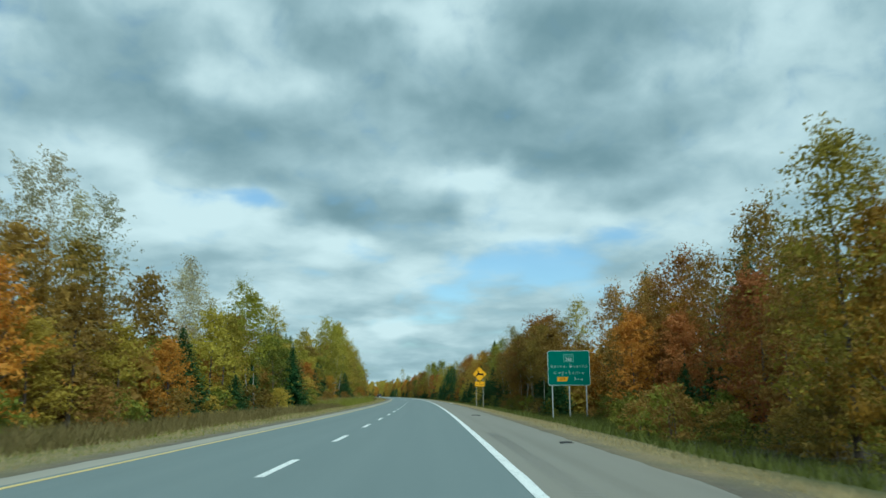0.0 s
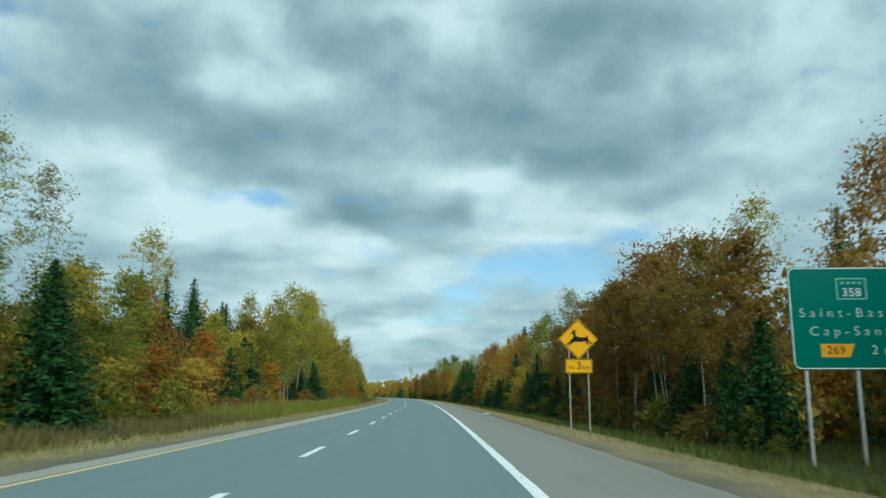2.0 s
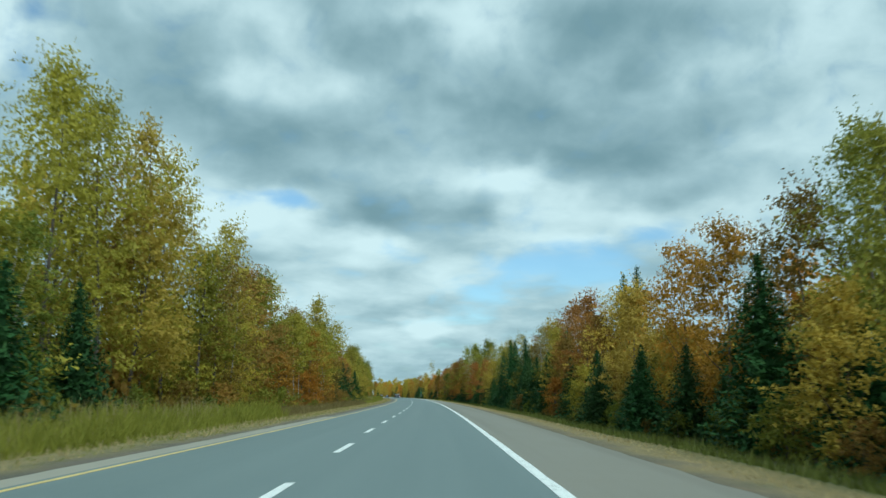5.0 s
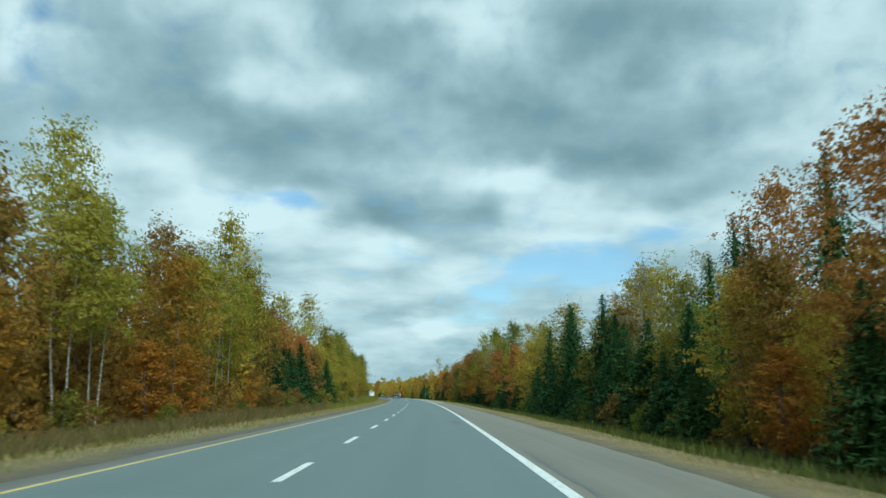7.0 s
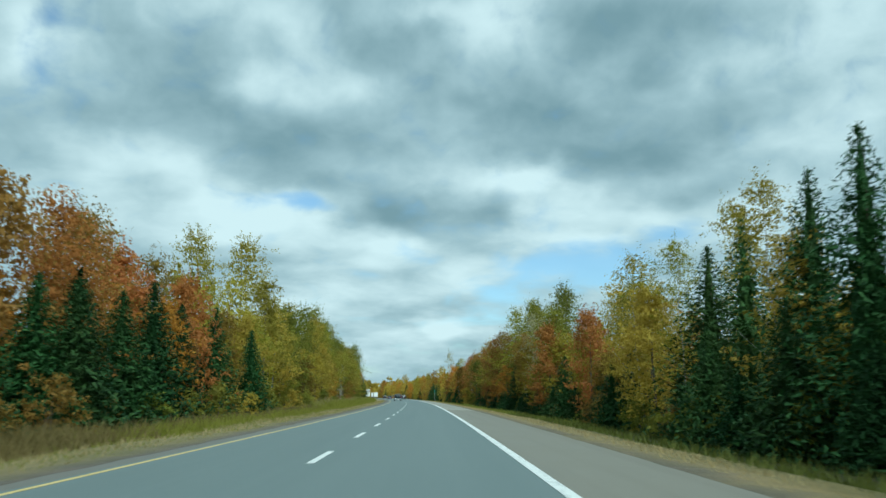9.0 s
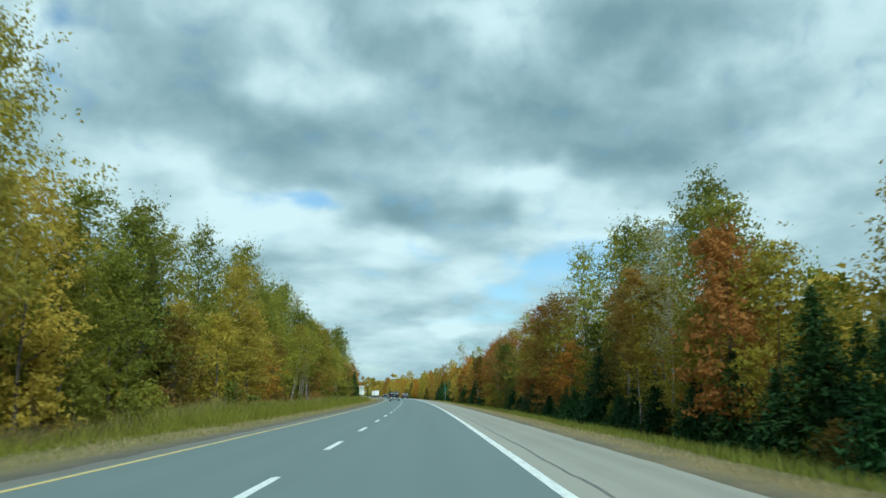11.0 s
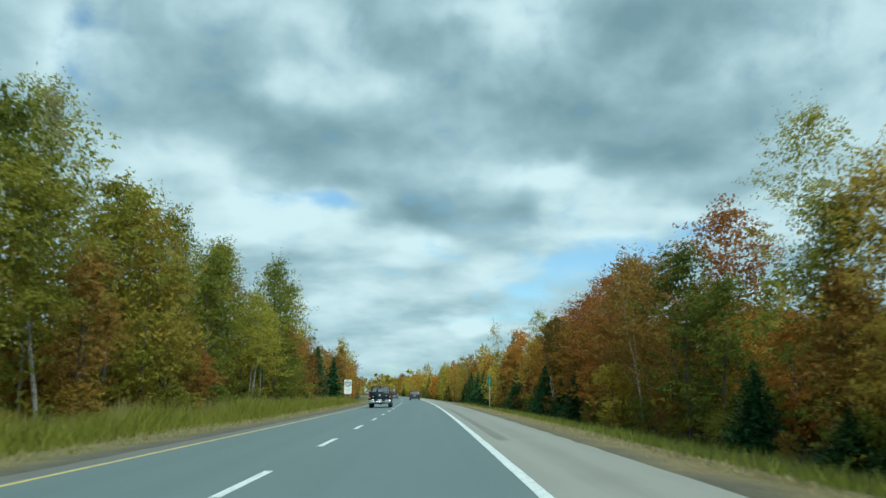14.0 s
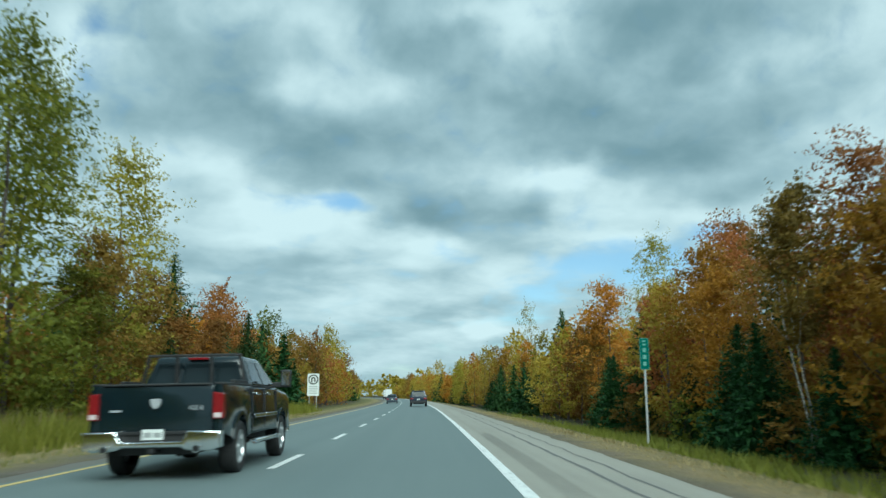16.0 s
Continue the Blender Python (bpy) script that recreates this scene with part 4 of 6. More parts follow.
LEFT_423 = (
    ("lime poplar", 423.9, -16.5, 14.3), ("pale thin", 426.9, -18.5, 16.7), ("lime poplar", 433.6, -17, 14.4), ("pale thin", 435.7, -19.5, 19.3), ("olive poplar", 437.6, -17, 15.4), ("lime poplar", 442.6, -18.5, 16.4),
    ("olive poplar", 447.3, -18.6, 18.5), ("olive poplar", 449.6, -16, 14.9), ("pale thin", 456, -17.5, 17.7), ("lime poplar", 461.4, -15.7, 14.1), ("lime poplar", 461.9, -20.3, 19.8), ("lime poplar", 465.6, -16.3, 14.8),
    ("red maple", 474.1, -13.8, 5.3), ("olive poplar", 483.1, -19.6, 17.2), ("lime poplar", 485.8, -16.1, 14.8), ("lime poplar", 492.9, -17, 16.5), ("rust maple", 503.3, -19, 14.1), ("olive poplar", 505.8, -13.8, 16.8),
    ("lime poplar", 510, -15.5, 16.4), ("lime poplar", 520.6, -15, 15.9), ("rust maple", 515.9, -14.2, 10.1), ("rust maple", 525.9, -17.5, 9.9), ("rust maple", 534.8, -18, 11), ("spruce spruce", 540.6, -18.3, 13.6),
    ("spruce spruce", 549.2, -16, 8.8), ("red maple", 554.1, -18.5, 12.2), ("spruce spruce", 554.7, -15, 10.1), ("spruce spruce", 567.4, -16, 10.1), ("red maple", 570.4, -21.5, 14.4), ("spruce spruce", 575.8, -17, 10.3),
    ("olive poplar", 615.8, -23, 16.2), ("rust maple", 622.8, -18, 13),
)
LEFT_626 = (
    ("olive poplar", 626.5, -25.6, 18), ("red maple", 645, -16.5, 11), ("orange maple", 657, -17, 13), ("gold maple", 671, -18, 17), ("gold maple", 680, -18, 19.7), ("gold maple", 688, -17.5, 16),
)
RIGHT_27 = (
    ("orange maple", 27.2, 18.5, 9.4), ("gold poplar", 29.5, 18.4, 12.9), ("rust maple", 36.7, 21, 10.1), ("rust maple", 46.9, 25, 12), ("rust maple", 55, 27, 15.9), ("spruce spruce", 62.2, 28, 16.1),
    ("rust maple", 70.1, 28, 14.9), ("orange maple", 73.8, 22, 10.2), ("red maple", 78, 28.3, 16.6), ("rust maple", 79.1, 26, 13.5), ("rust maple", 86.5, 27, 15.7), ("spruce spruce", 95.6, 29.8, 17.8),
    ("rust maple", 98.6, 27, 15.9), ("rust maple", 108.3, 21, 12.9), ("gold thin", 110.3, 24, 15.7), ("spruce spruce", 112.3, 31, 15.8), ("red maple", 117.9, 21.4, 14.6), ("red maple", 121.6, 20.4, 14.2),
    ("rust maple", 126.1, 22, 14), ("rust maple", 127.3, 19.5, 11.6), ("rust maple", 131.6, 21, 13.2), ("orange maple", 135.5, 19, 9), ("olive poplar", 136.4, 20, 12.8), ("rust maple", 146.5, 21, 13.2),
    ("rust maple", 149.9, 20, 11), ("rust maple", 155.6, 19.5, 10.7), ("spruce spruce", 161.5, 20, 10.5), ("pale thin", 162.4, 22, 16.6), ("spruce fir", 163.6, 19, 7.4), ("pale thin", 165.8, 23, 16.6),
    ("spruce spruce", 166.6, 21, 10.4), ("pale thin", 167.7, 29.1, 18),
)
RIGHT_171 = (
    ("spruce fir", 171.1, 18, 5.8), ("gold maple", 177.1, 17.5, 6.9), ("olive poplar", 178.8, 21, 14), ("olive poplar", 184.3, 23.4, 15.6), ("rust maple", 187.3, 21, 13.2), ("orange maple", 195.1, 20, 13.2),
    ("orange maple", 202, 20, 13.2), ("gold maple", 213.2, 19, 11.5), ("spruce spruce", 222.3, 18, 7), ("gold maple", 226, 17.5, 5.6), ("gold maple", 228.2, 22, 14.1), ("rust maple", 230.2, 20, 11),
    ("spruce spruce", 235.4, 18, 7), ("red maple", 237.5, 20.3, 14.1), ("orange maple", 240.7, 17, 4.8), ("spruce spruce", 246.5, 28.7, 19.1), ("red maple", 249.5, 21.6, 14.4), ("spruce spruce", 258.5, 19, 8.8),
    ("spruce spruce", 262, 31, 20.5), ("spruce spruce", 265.3, 27, 15.6), ("spruce spruce", 265.5, 23.4, 13), ("spruce spruce", 266.4, 18.5, 8.5), ("pale thin", 273, 26, 14.7), ("spruce spruce", 273.5, 29.1, 18.1),
    ("pale thin", 274.9, 21, 13.7), ("spruce spruce", 275.2, 18.5, 8.7), ("olive poplar", 277.9, 26, 13.4), ("spruce spruce", 277.9, 19.5, 10), ("gold maple", 281, 25, 14.9), ("spruce spruce", 285, 19.7, 12.9),
    ("rust maple", 285.4, 22, 11.4), ("gold maple", 286.7, 25, 15.7),
)
RIGHT_290 = (
    ("red thin", 290.1, 23, 13.4), ("gold maple", 293.2, 26, 14.9), ("spruce spruce", 295.8, 18.5, 12.9), ("spruce spruce", 303.1, 20, 13.5), ("gold maple", 303.8, 20, 10.2), ("gold thin", 306.7, 19.9, 13.8),
    ("spruce spruce", 313.8, 19, 12), ("spruce spruce", 315, 22, 14), ("lime thin", 321.5, 19.9, 13.5), ("gold thin", 321.5, 24, 16.1), ("gold maple", 323.8, 18.5, 10.3), ("lime thin", 327.9, 19, 13.6),
    ("spruce fir", 332.7, 17.5, 5.5), ("gold maple", 333.7, 21, 11.8), ("red maple", 349.7, 19.5, 11.6), ("spruce fir", 353.1, 17.5, 5.2), ("lime poplar", 355.4, 26, 15.5), ("gold maple", 359.6, 26, 15.5),
    ("red maple", 369.1, 18.5, 11.8), ("spruce fir", 371.7, 17.5, 3.9), ("olive poplar", 372.1, 20, 14.2), ("gold maple", 373.7, 18.5, 7.7), ("pale thin", 378, 18.2, 14.2), ("spruce fir", 378.8, 17.5, 4.2),
    ("gold maple", 381.2, 19, 10.9), ("olive poplar", 384.2, 24, 18.9), ("olive poplar", 390.7, 21.3, 16.5), ("rust maple", 392.1, 20, 11.5), ("olive poplar", 394, 26, 19.2), ("spruce fir", 394.1, 17.5, 6.7),
    ("olive poplar", 397.5, 20.3, 18.2), ("lime poplar", 406.2, 22.7, 18.8), ("lime poplar", 412, 20.6, 18.4),
)
RIGHT_410 = (
    ("orange maple", 410.4, 18.5, 8.3), ("spruce fir", 416.2, 17, 2.6), ("red maple", 420.6, 17.5, 6.2), ("rust maple", 421.4, 20.5, 14.6), ("rust maple", 426.8, 20, 15.3),
    ("gold maple", 427.7, 19, 12.6), ("red maple", 430.1, 18.5, 14.6), ("spruce spruce", 435.7, 20, 9.9), ("rust maple", 447.3, 19, 7.6), ("olive poplar", 448.2, 19.5, 11), ("lime thin", 449.6, 19.4, 15.5),
    ("spruce fir", 452.5, 17.5, 4.2), ("olive poplar", 458.8, 18.5, 9.1), ("olive poplar", 462.4, 17.9, 11.5), ("red maple", 467.3, 23.2, 14.9), ("rust maple", 472.3, 20, 12.4), ("gold maple", 477, 17, 4.9),
    ("rust maple", 478, 20, 13.1), ("rust maple", 481.6, 20, 14), ("red maple", 489.2, 20, 13.8), ("orange maple", 491.9, 19.5, 10.1), ("spruce fir", 494.5, 17.5, 4.7), ("red maple", 498.2, 20.5, 12.9),
    ("rust maple", 498.4, 24.6, 16.6), ("orange maple", 504.2, 20, 10.2), ("red maple", 508.9, 22, 13.8), ("spruce fir", 509.9, 17.5, 6), ("spruce spruce", 511.7, 26, 16.4), ("rust maple", 513.5, 21, 11.9),
    ("spruce spruce", 523, 24.8, 14.3), ("orange maple", 523.9, 20, 11.9),
)
RIGHT_526 = (
    ("red maple", 526.5, 22.5, 13.7), ("gold maple", 527.7, 19, 10.3), ("red maple", 531, 25.1, 15.2), ("spruce fir", 536.4, 17.5, 5.8), ("lime thin", 537.2, 20.6, 15.6), ("spruce spruce", 537.2, 20.2, 10.7),
    ("spruce fir", 540.5, 18, 6), ("orange maple", 549.3, 20.5, 13.3), ("orange maple", 565, 22, 12.9), ("orange maple", 575.8, 22, 12), ("spruce fir", 586.2, 18, 5.7), ("spruce fir", 590.1, 18, 7.7),
    ("gold maple", 597.6, 22, 12.3), ("spruce spruce", 604.8, 27, 16.6), ("spruce fir", 618.7, 18, 8.1), ("spruce spruce", 620, 29.8, 18.6), ("spruce fir", 623.5, 18.5, 8.5), ("pale thin", 663.7, 31.2, 24.4),
)
MORE_RIGHT = (
    ("gold maple", 295.0, 22, 11.1), ("gold maple", 446.0, 20.5, 12.0), ("rust maple", 439.5, 20, 12.1), ("gold maple", 287.4, 21, 11.7),
)
BIRCHES_LEFT = (
    ("lime birch", 75.3, -14, 11.5), ("lime birch", 150.5, -14, 11.5), ("lime birch", 155.3, -14, 11.5), ("lime birch", 160.2, -14, 11.5), 
    ("lime birch", 242.6, -14, 11.5), ("lime birch", 246, -14, 11.5), ("lime birch", 263.6, -14, 11.5), ("lime birch", 267.1, -14, 11.5), ("lime birch", 271.3, -14, 11.5),
    ("lime birch", 276.1, -14, 11.5), ("lime birch", 436.2, -14, 11.5), ("lime birch", 441, -14, 11.5), ("lime birch", 447.4, -14, 11.5), 
    ("lime birch", 450.8, -14, 11.5), ("lime birch", 492.2, -14, 11.5), ("lime birch", 496.7, -14, 11.5),
)
BIRCHES_RIGHT = (
    ("rust birch", 98, 18.6, 11.0), ("rust birch", 104, 18.2, 12.0), ("rust birch", 109, 17.8, 10.5), ("rust birch", 113, 18.3, 12.5), ("rust birch", 118, 17.9, 11.0), ("rust birch", 123, 18.0, 12.0),
    ("rust birch", 129, 18.2, 11.5), ("rust birch", 134, 17.8, 11.0), ("rust birch", 147, 18.0, 10.5), ("rust birch", 383, 17.6, 12.0), ("rust birch", 387, 17.9, 11.0), ("rust birch", 473, 18.0, 11.0), ("rust birch", 506, 17.8, 11.5),
)
marks = []
for rows_ in (LEFT_32, LEFT_148, LEFT_287, LEFT_423, LEFT_626, RIGHT_27, RIGHT_171, RIGHT_290, RIGHT_410, RIGHT_526, MORE_RIGHT, BIRCHES_LEFT, BIRCHES_RIGHT):
    for kind, s, u, h in rows_:
        marks.append((s, u, h if kind.split()[1] in ("maple", "poplar") else 0.0))
        plant(*kind.split(), s, u, h, 2 if s < 560 else 1)


def canopy(side, s, usual):
    """The height of the closed crowns hereabouts, from the trees that stand near."""
    total, weight = usual * 0.15, 0.15
    for a, u, h in marks:
        if u * side > 0 and h > 7.0:
            w = math.exp(-((a - s) / 7.0) ** 2)
            total, weight = total + w * h, weight + w
    return total / weight


# young firs that crowd the forest's edge: from, to, across, step, height
for s0, s1, u, step, h in ((52, 92, 25.0, 6.0, 5.0), (97, 138, 19.4, 5.0, 5.5), (140, 178, 17.6, 5.5, 5.0), (190, 226, 18.0, 8.0, 4.6), (252, 322, 17.4, 5.5, 5.0),
                           (385, 445, 17.3, 3.6, 3.6), (340, 385, 18.6, 6.5, 4.2), (505, 545, 17.6, 9.0, 5.0), (158, 170, -14.4, 5.5, 5.0), (128, 148, -15.2, 7.0, 6.0)):
    s = s0 + random.uniform(0, 2)
    while s < s1:
        q = u + random.uniform(-0.9, 0.9)
        plant("spruce", "fir", s, q, h * random.uniform(0.6, 1.35), 2)
        marks.append((s, q, 0.0))
        s += step * random.uniform(0.6, 1.4)


def choose(spans, s):
    for a, b, h, text in spans:
        if a <= s < b:
            kinds = [k.split() for k in text.split(", ")]
            c, sh, _ = random.choices(kinds, [float(k[2]) for k in kinds])[0]
            return c, sh, h * random.uniform(0.72, 1.12) * (0.85 if sh == "spruce" else 1.0)
    return None


def usual_height(spans, s):
    return next((h for a, b, h, _ in spans if a <= s < b), 11.0)


BEHIND = {}


def plant_behind(colour, shape, s, u, h, detail):
    """A tree of the closed wood behind the edge, gathered into one mesh for all."""
    ob = proto(colour, shape, detail, h)[0]
    k = h / ob["h"]
    kw = 0.55 * k + 0.45
    q = road(s, u, land(u) - 0.06)
    a = random.uniform(0, 6.283)
    for child in ob.children:
        me = child.data
        co = np.empty(len(me.vertices) * 3)
        me.vertices.foreach_get("co", co)
        co = co.reshape(-1, 3) * np.array((kw, kw, k))
        x = co[:, 0] * math.cos(a) - co[:, 1] * math.sin(a) + q.x
        y = co[:, 0] * math.sin(a) + co[:, 1] * math.cos(a) + q.y
        if child.name.startswith("crown"):
            BEHIND.setdefault(me.materials[0].name, []).append(np.stack((x, y, co[:, 2] + q.z), 1))


# rows of trees from the forest's edge inwards: spread across, step along, from, to, detail
ROWS = (
    (-1, -15.2, 1.2, 3.9, 27, 560, 2), (-1, -19.5, 1.6, 5.0, 27, 560, 1), (-1, -25.0, 2.0, 5.5, 30, 620, 0), (-1, -32.0, 2.5, 9.0, 40, 620, 0),
    (-1, -15.4, 1.2, 5.0, 560, 690, 1), (-1, -20.0, 2.0, 5.5, 560, 692, 0), (-1, -17.0, 2.5, 6.5, 700, 900, 0), (-1, -24.0, 2.5, 7.5, 690, 1000, 0),
    (1, 19.6, 1.3, 3.9, 27, 560, 2), (1, 24.0, 1.6, 5.0, 27, 560, 1), (1, 29.5, 2.0, 5.5, 30, 640, 0), (1, 36.5, 2.5, 9.0, 40, 640, 0),
    (1, 19.8, 1.4, 5.0, 560, 700, 1), (1, 25.0, 1.8, 5.5, 560, 760, 0), (1, 20.5, 2.0, 6.0, 700, 1000, 0), (1, 27.0, 2.5, 7.0, 760, 1150, 0),
)
for side, u0, du, step, s0, s1, detail in ROWS:
    s = s0 + random.uniform(0, step)
    while s < s1:
        u = u0 + random.uniform(-du, du)
        got = choose(MIX_LEFT if side < 0 else MIX_RIGHT, s)
        near = any(abs(s - a) < 2.3 and abs(u - b) < 2.0 for a, b, _ in marks)
        if side > 0 and 30 < s < 100:
            u += 7.0 if s > 52 else 3.5
        if got and got[1] == "spruce":
            u -= side * 1.4
        if got and not near:
            c, sh, h = got
            h *= canopy(side, s, h) / usual_height(MIX_LEFT if side < 0 else MIX_RIGHT, s) * 0.74
            if abs(u0) in (15.2, 15.4, 19.6, 19.8):
                plant(c, sh, s, u, h, detail)
            else:
                plant_behind(c, sh, s, u, h * 1.06, detail)
        s += step * random.uniform(0.7, 1.35)
# thickets under the crowns
for side, u0, u1 in ((-1, -16.5, -19.5), (-1, -21, -25), (1, 21, 24), (1, 25.5, 29.5)):
    s = 27.0
    while s < 620:
        if not (side > 0 and s < 100 and u0 < 25):
            plant_behind(random.choice(("rust", "olive", "gold", "rust")), "shrub", s, random.uniform(u0, u1), random.uniform(2.6, 4.8), 0)
        s += random.uniform(1.3, 2.6)
all_v, all_m, slots_m = [], [], []
for key in sorted(BEHIND):
    v = np.concatenate(BEHIND[key])
    all_v.append(v)
    all_m += [len(slots_m)] * (len(v) // 3)
    slots_m.append(key)
all_v = np.concatenate(all_v)
me = bpy.data.meshes.new("woods_behind")
me.from_pydata(all_v.tolist(), [], np.arange(len(all_v)).reshape(-1, 3).tolist())
for key in slots_m:
    me.materials.append(bpy.data.materials[key])
me.polygons.foreach_set("material_index", all_m)
tagged(new("woods_behind", me), "dense mixed autumn woods behind the roadside trees", "woods", kind="stuff")
# undergrowth along the edge
for side, u0, du, step, s1 in ((-1, -13.4, 1.0, 3.3, 540), (1, 17.4, 0.9, 3.3, 540)):
    s = 27.0
    while s < s1:
        u = u0 + random.uniform(-du, du) + (0.7 if side > 0 and s > 335 else 0)
        if side > 0 and 40 < s < 92.8:
            u = random.uniform(20.6, 24.5)
        if random.random() < 0.9:
            plant(random.choice(("rust", "olive", "rust", "olive", "gold") if side < 0 else ("rust", "olive", "rust", "olive")), "shrub", s, u, random.uniform(1.0, 2.9), 2)
        s += step * random.uniform(0.6, 1.5)
# a thicket beside the exit sign
s = 40.0
while s < 91:
    u = max(14.5, 6.2 + 0.187 * s) + random.uniform(0, 4.5)
    plant(random.choice(("rust", "olive", "rust", "olive")), "shrub", s, u, random.uniform(1.6, 3.0), 2)
    s += random.uniform(1.0, 2.2)
# the woods beyond, at the end of the view
pts_, out_ = [], []
tint_ = []
for i in range(1500):
    near_ = i >= 520
    s = random.uniform(-60, 1000) if near_ else random.uniform(1000, 2300)
    u = random.choice((-1, 1)) * random.uniform(18, 120) if s < 1500 else random.uniform(-260, 420)
    if near_:
        u = random.choice((-1, 1)) * random.uniform(42, 125)
    h = random.uniform(9, 12.5) if near_ else random.uniform(13, 21)
    p, o, _ = crown_points(h, 0.05, 0.26, 1.0, 3, 24, 1.4, 0.4, 0.4)
    pts_.append(p + np.array(road(s, u, land(u))))
    out_.append(o)
    tint_ += [random.choice((0, 0, 1, 2, 2, 3)) if near_ else 0] * len(p)
me = leaf_quads("far_woods", np.concatenate(pts_), 1.4, np.concatenate(out_))
for c in ("gold", "rust", "olive", "spruce"):
    me.materials.append(LEAF[c])
me.polygons.foreach_set("material_index", tint_)
tagged(new("far_woods", me), "distant mixed autumn woods closing the view", "woods", kind="stuff")
for slots in PROTOS.values():
    for ob, used in slots:
        if not used:
            for child in list(ob.children):
                bpy.data.objects.remove(child)
            bpy.data.objects.remove(ob)
# ---- grass ----
def grass(name, spots, material, label, lean=0.25, wide=0.018):
    """Blades as slim triangles; spots: rows of x, y, z, height."""
    n = len(spots)
    p = spots[:, :3]
    h = spots[:, 3:4]
    a = np.random.uniform(0, 2 * np.pi, n)
    side = np.stack((np.cos(a), np.sin(a), np.zeros(n)), 1)
    w = wide * (0.5 + h)
    top = p + np.concatenate((np.random.normal(0, lean, (n, 2)) * h, h), 1)
    v = np.stack((p - side * w, p + side * w, top), 1).reshape(-1, 3)
    me = bpy.data.meshes.new(name)
    me.from_pydata(v.tolist(), [], np.arange(3 * n).reshape(-1, 3).tolist())
    me.materials.append(material)
    return tagged(new(name, me), label, "grass", kind="stuff")


def spots(n, s0, s1, u0, u1, h0, h1, clump=0.5):
    """Places for blades, thicker in some patches than in others."""
    out = []
    while len(out) < n:
        s, u = random.uniform(s0, s1), random.uniform(u0, u1)
        d = noise.noise(Vector((s * 0.22, u * 0.5, 1.7))) * 0.5 + 0.5
        if random.random() > d + 1 - clump:
            continue
        edge = min(1.0, (min(u - u0, u1 - u) + 0.25) / 1.2)
        q = road(s, u, land(u) + bumps(s, u) - 0.02)
        out.append((q.x, q.y, q.z, random.uniform(h0, h1) * (0.45 + 0.9 * d) * (0.35 + 0.65 * edge)))
    return np.array(out)


grass("tall_grass", np.concatenate((spots(30000, 112, 205, -14.2, -8.0, 0.5, 1.5, 0.6), spots(9000, 296, 365, -13.0, -8.2, 0.3, 0.8, 0.7), spots(46000, 365, 560, -14.5, -7.8, 0.5, 1.5, 0.8))), GRASS_GREEN,
      "tall yellow-green meadow grass in front of the trees", 0.42, 0.024)
grass("withered_weeds", np.concatenate((spots(26000, 20, 114, -14.5, -8.4, 0.35, 1.0, 0.8), spots(24000, 203, 300, -14.5, -8.4, 0.35, 1.0, 0.8), spots(9000, 296, 365, -14.5, -9.5, 0.4, 1.0, 0.8))), GRASS_WEED,
      "withered brown weeds and old grass in front of the trees", 0.45, 0.024)
grass("seed_heads", np.concatenate((spots(3000, 115, 195, -14.0, -9.0, 1.1, 1.8, 0.9), spots(7000, 365, 540, -14.0, -9.5, 1.0, 1.8, 0.95))), GRASS_DRY, "pale dry grass stalks above the meadow", 0.14, 0.018)
grass("dry_grass", np.concatenate((spots(18000, 8, 540, -9.2, -5.1, 0.08, 0.26), spots(20000, 8, 540, 6.8, 8.8, 0.05, 0.20))), GRASS_DRY,
      "short dry straw-coloured grass beside the gravel", 0.5, 0.035)
grass("bank_grass", np.concatenate((spots(28000, 14, 335, 8.6, 18.5, 0.22, 0.6), spots(9000, 40, 100, 17.5, 25.0, 0.3, 0.8))), GRASS_BANK, "green grass on the bank, its colour darkened for the shade there", 0.35, 0.03)
grass("green_grass", np.concatenate((spots(26000, 335, 540, 8.4, 18.5, 0.2, 0.55), spots(9000, 14, 540, -10, -7.5, 0.12, 0.35), spots(16000, 8, 540, -8.4, -5.0, 0.06, 0.18))), GRASS_LOW,
      "rough green grass on the bank below the road", 0.35, 0.03)
# ---- signs ----
def ring(outer, inner, y0, y1):
    """A flat frame between two outlines of as many points, facing backwards along y."""
    bm = bmesh.new()
    n = len(outer)
    a = [bm.verts.new((x, y0, z)) for x, z in outer]
    b = [bm.verts.new((x, y0, z)) for x, z in inner]
    c = [bm.verts.new((x, y1, z)) for x, z in outer]
    d = [bm.verts.new((x, y1, z)) for x, z in inner]
    for i in range(n):
        j = (i + 1) % n
        bm.faces.new((a[i], a[j], b[j], b[i])), bm.faces.new((c[j], c[i], d[i], d[j]))
        bm.faces.new((a[j], a[i], c[i], c[j])), bm.faces.new((b[i], b[j], d[j], d[i]))
    bmesh.ops.recalc_face_normals(bm, faces=bm.faces[:])
    return bm


def i_post(x, y, z0, z1, w=0.13):
    """A galvanised post of I section."""
    p = [(-w / 2, -w / 2), (w / 2, -w / 2), (w / 2, -w / 2 + 0.018), (0.012, -w / 2 + 0.018), (0.012, w / 2 - 0.018), (w / 2, w / 2 - 0.018),
         (w / 2, w / 2), (-w / 2, w / 2), (-w / 2, w / 2 - 0.018), (-0.012, w / 2 - 0.018), (-0.012, -w / 2 + 0.018), (-w / 2, -w / 2 + 0.018)]
    return prism([(x + a, y + b) for a, b in p], "z", z0, z1)


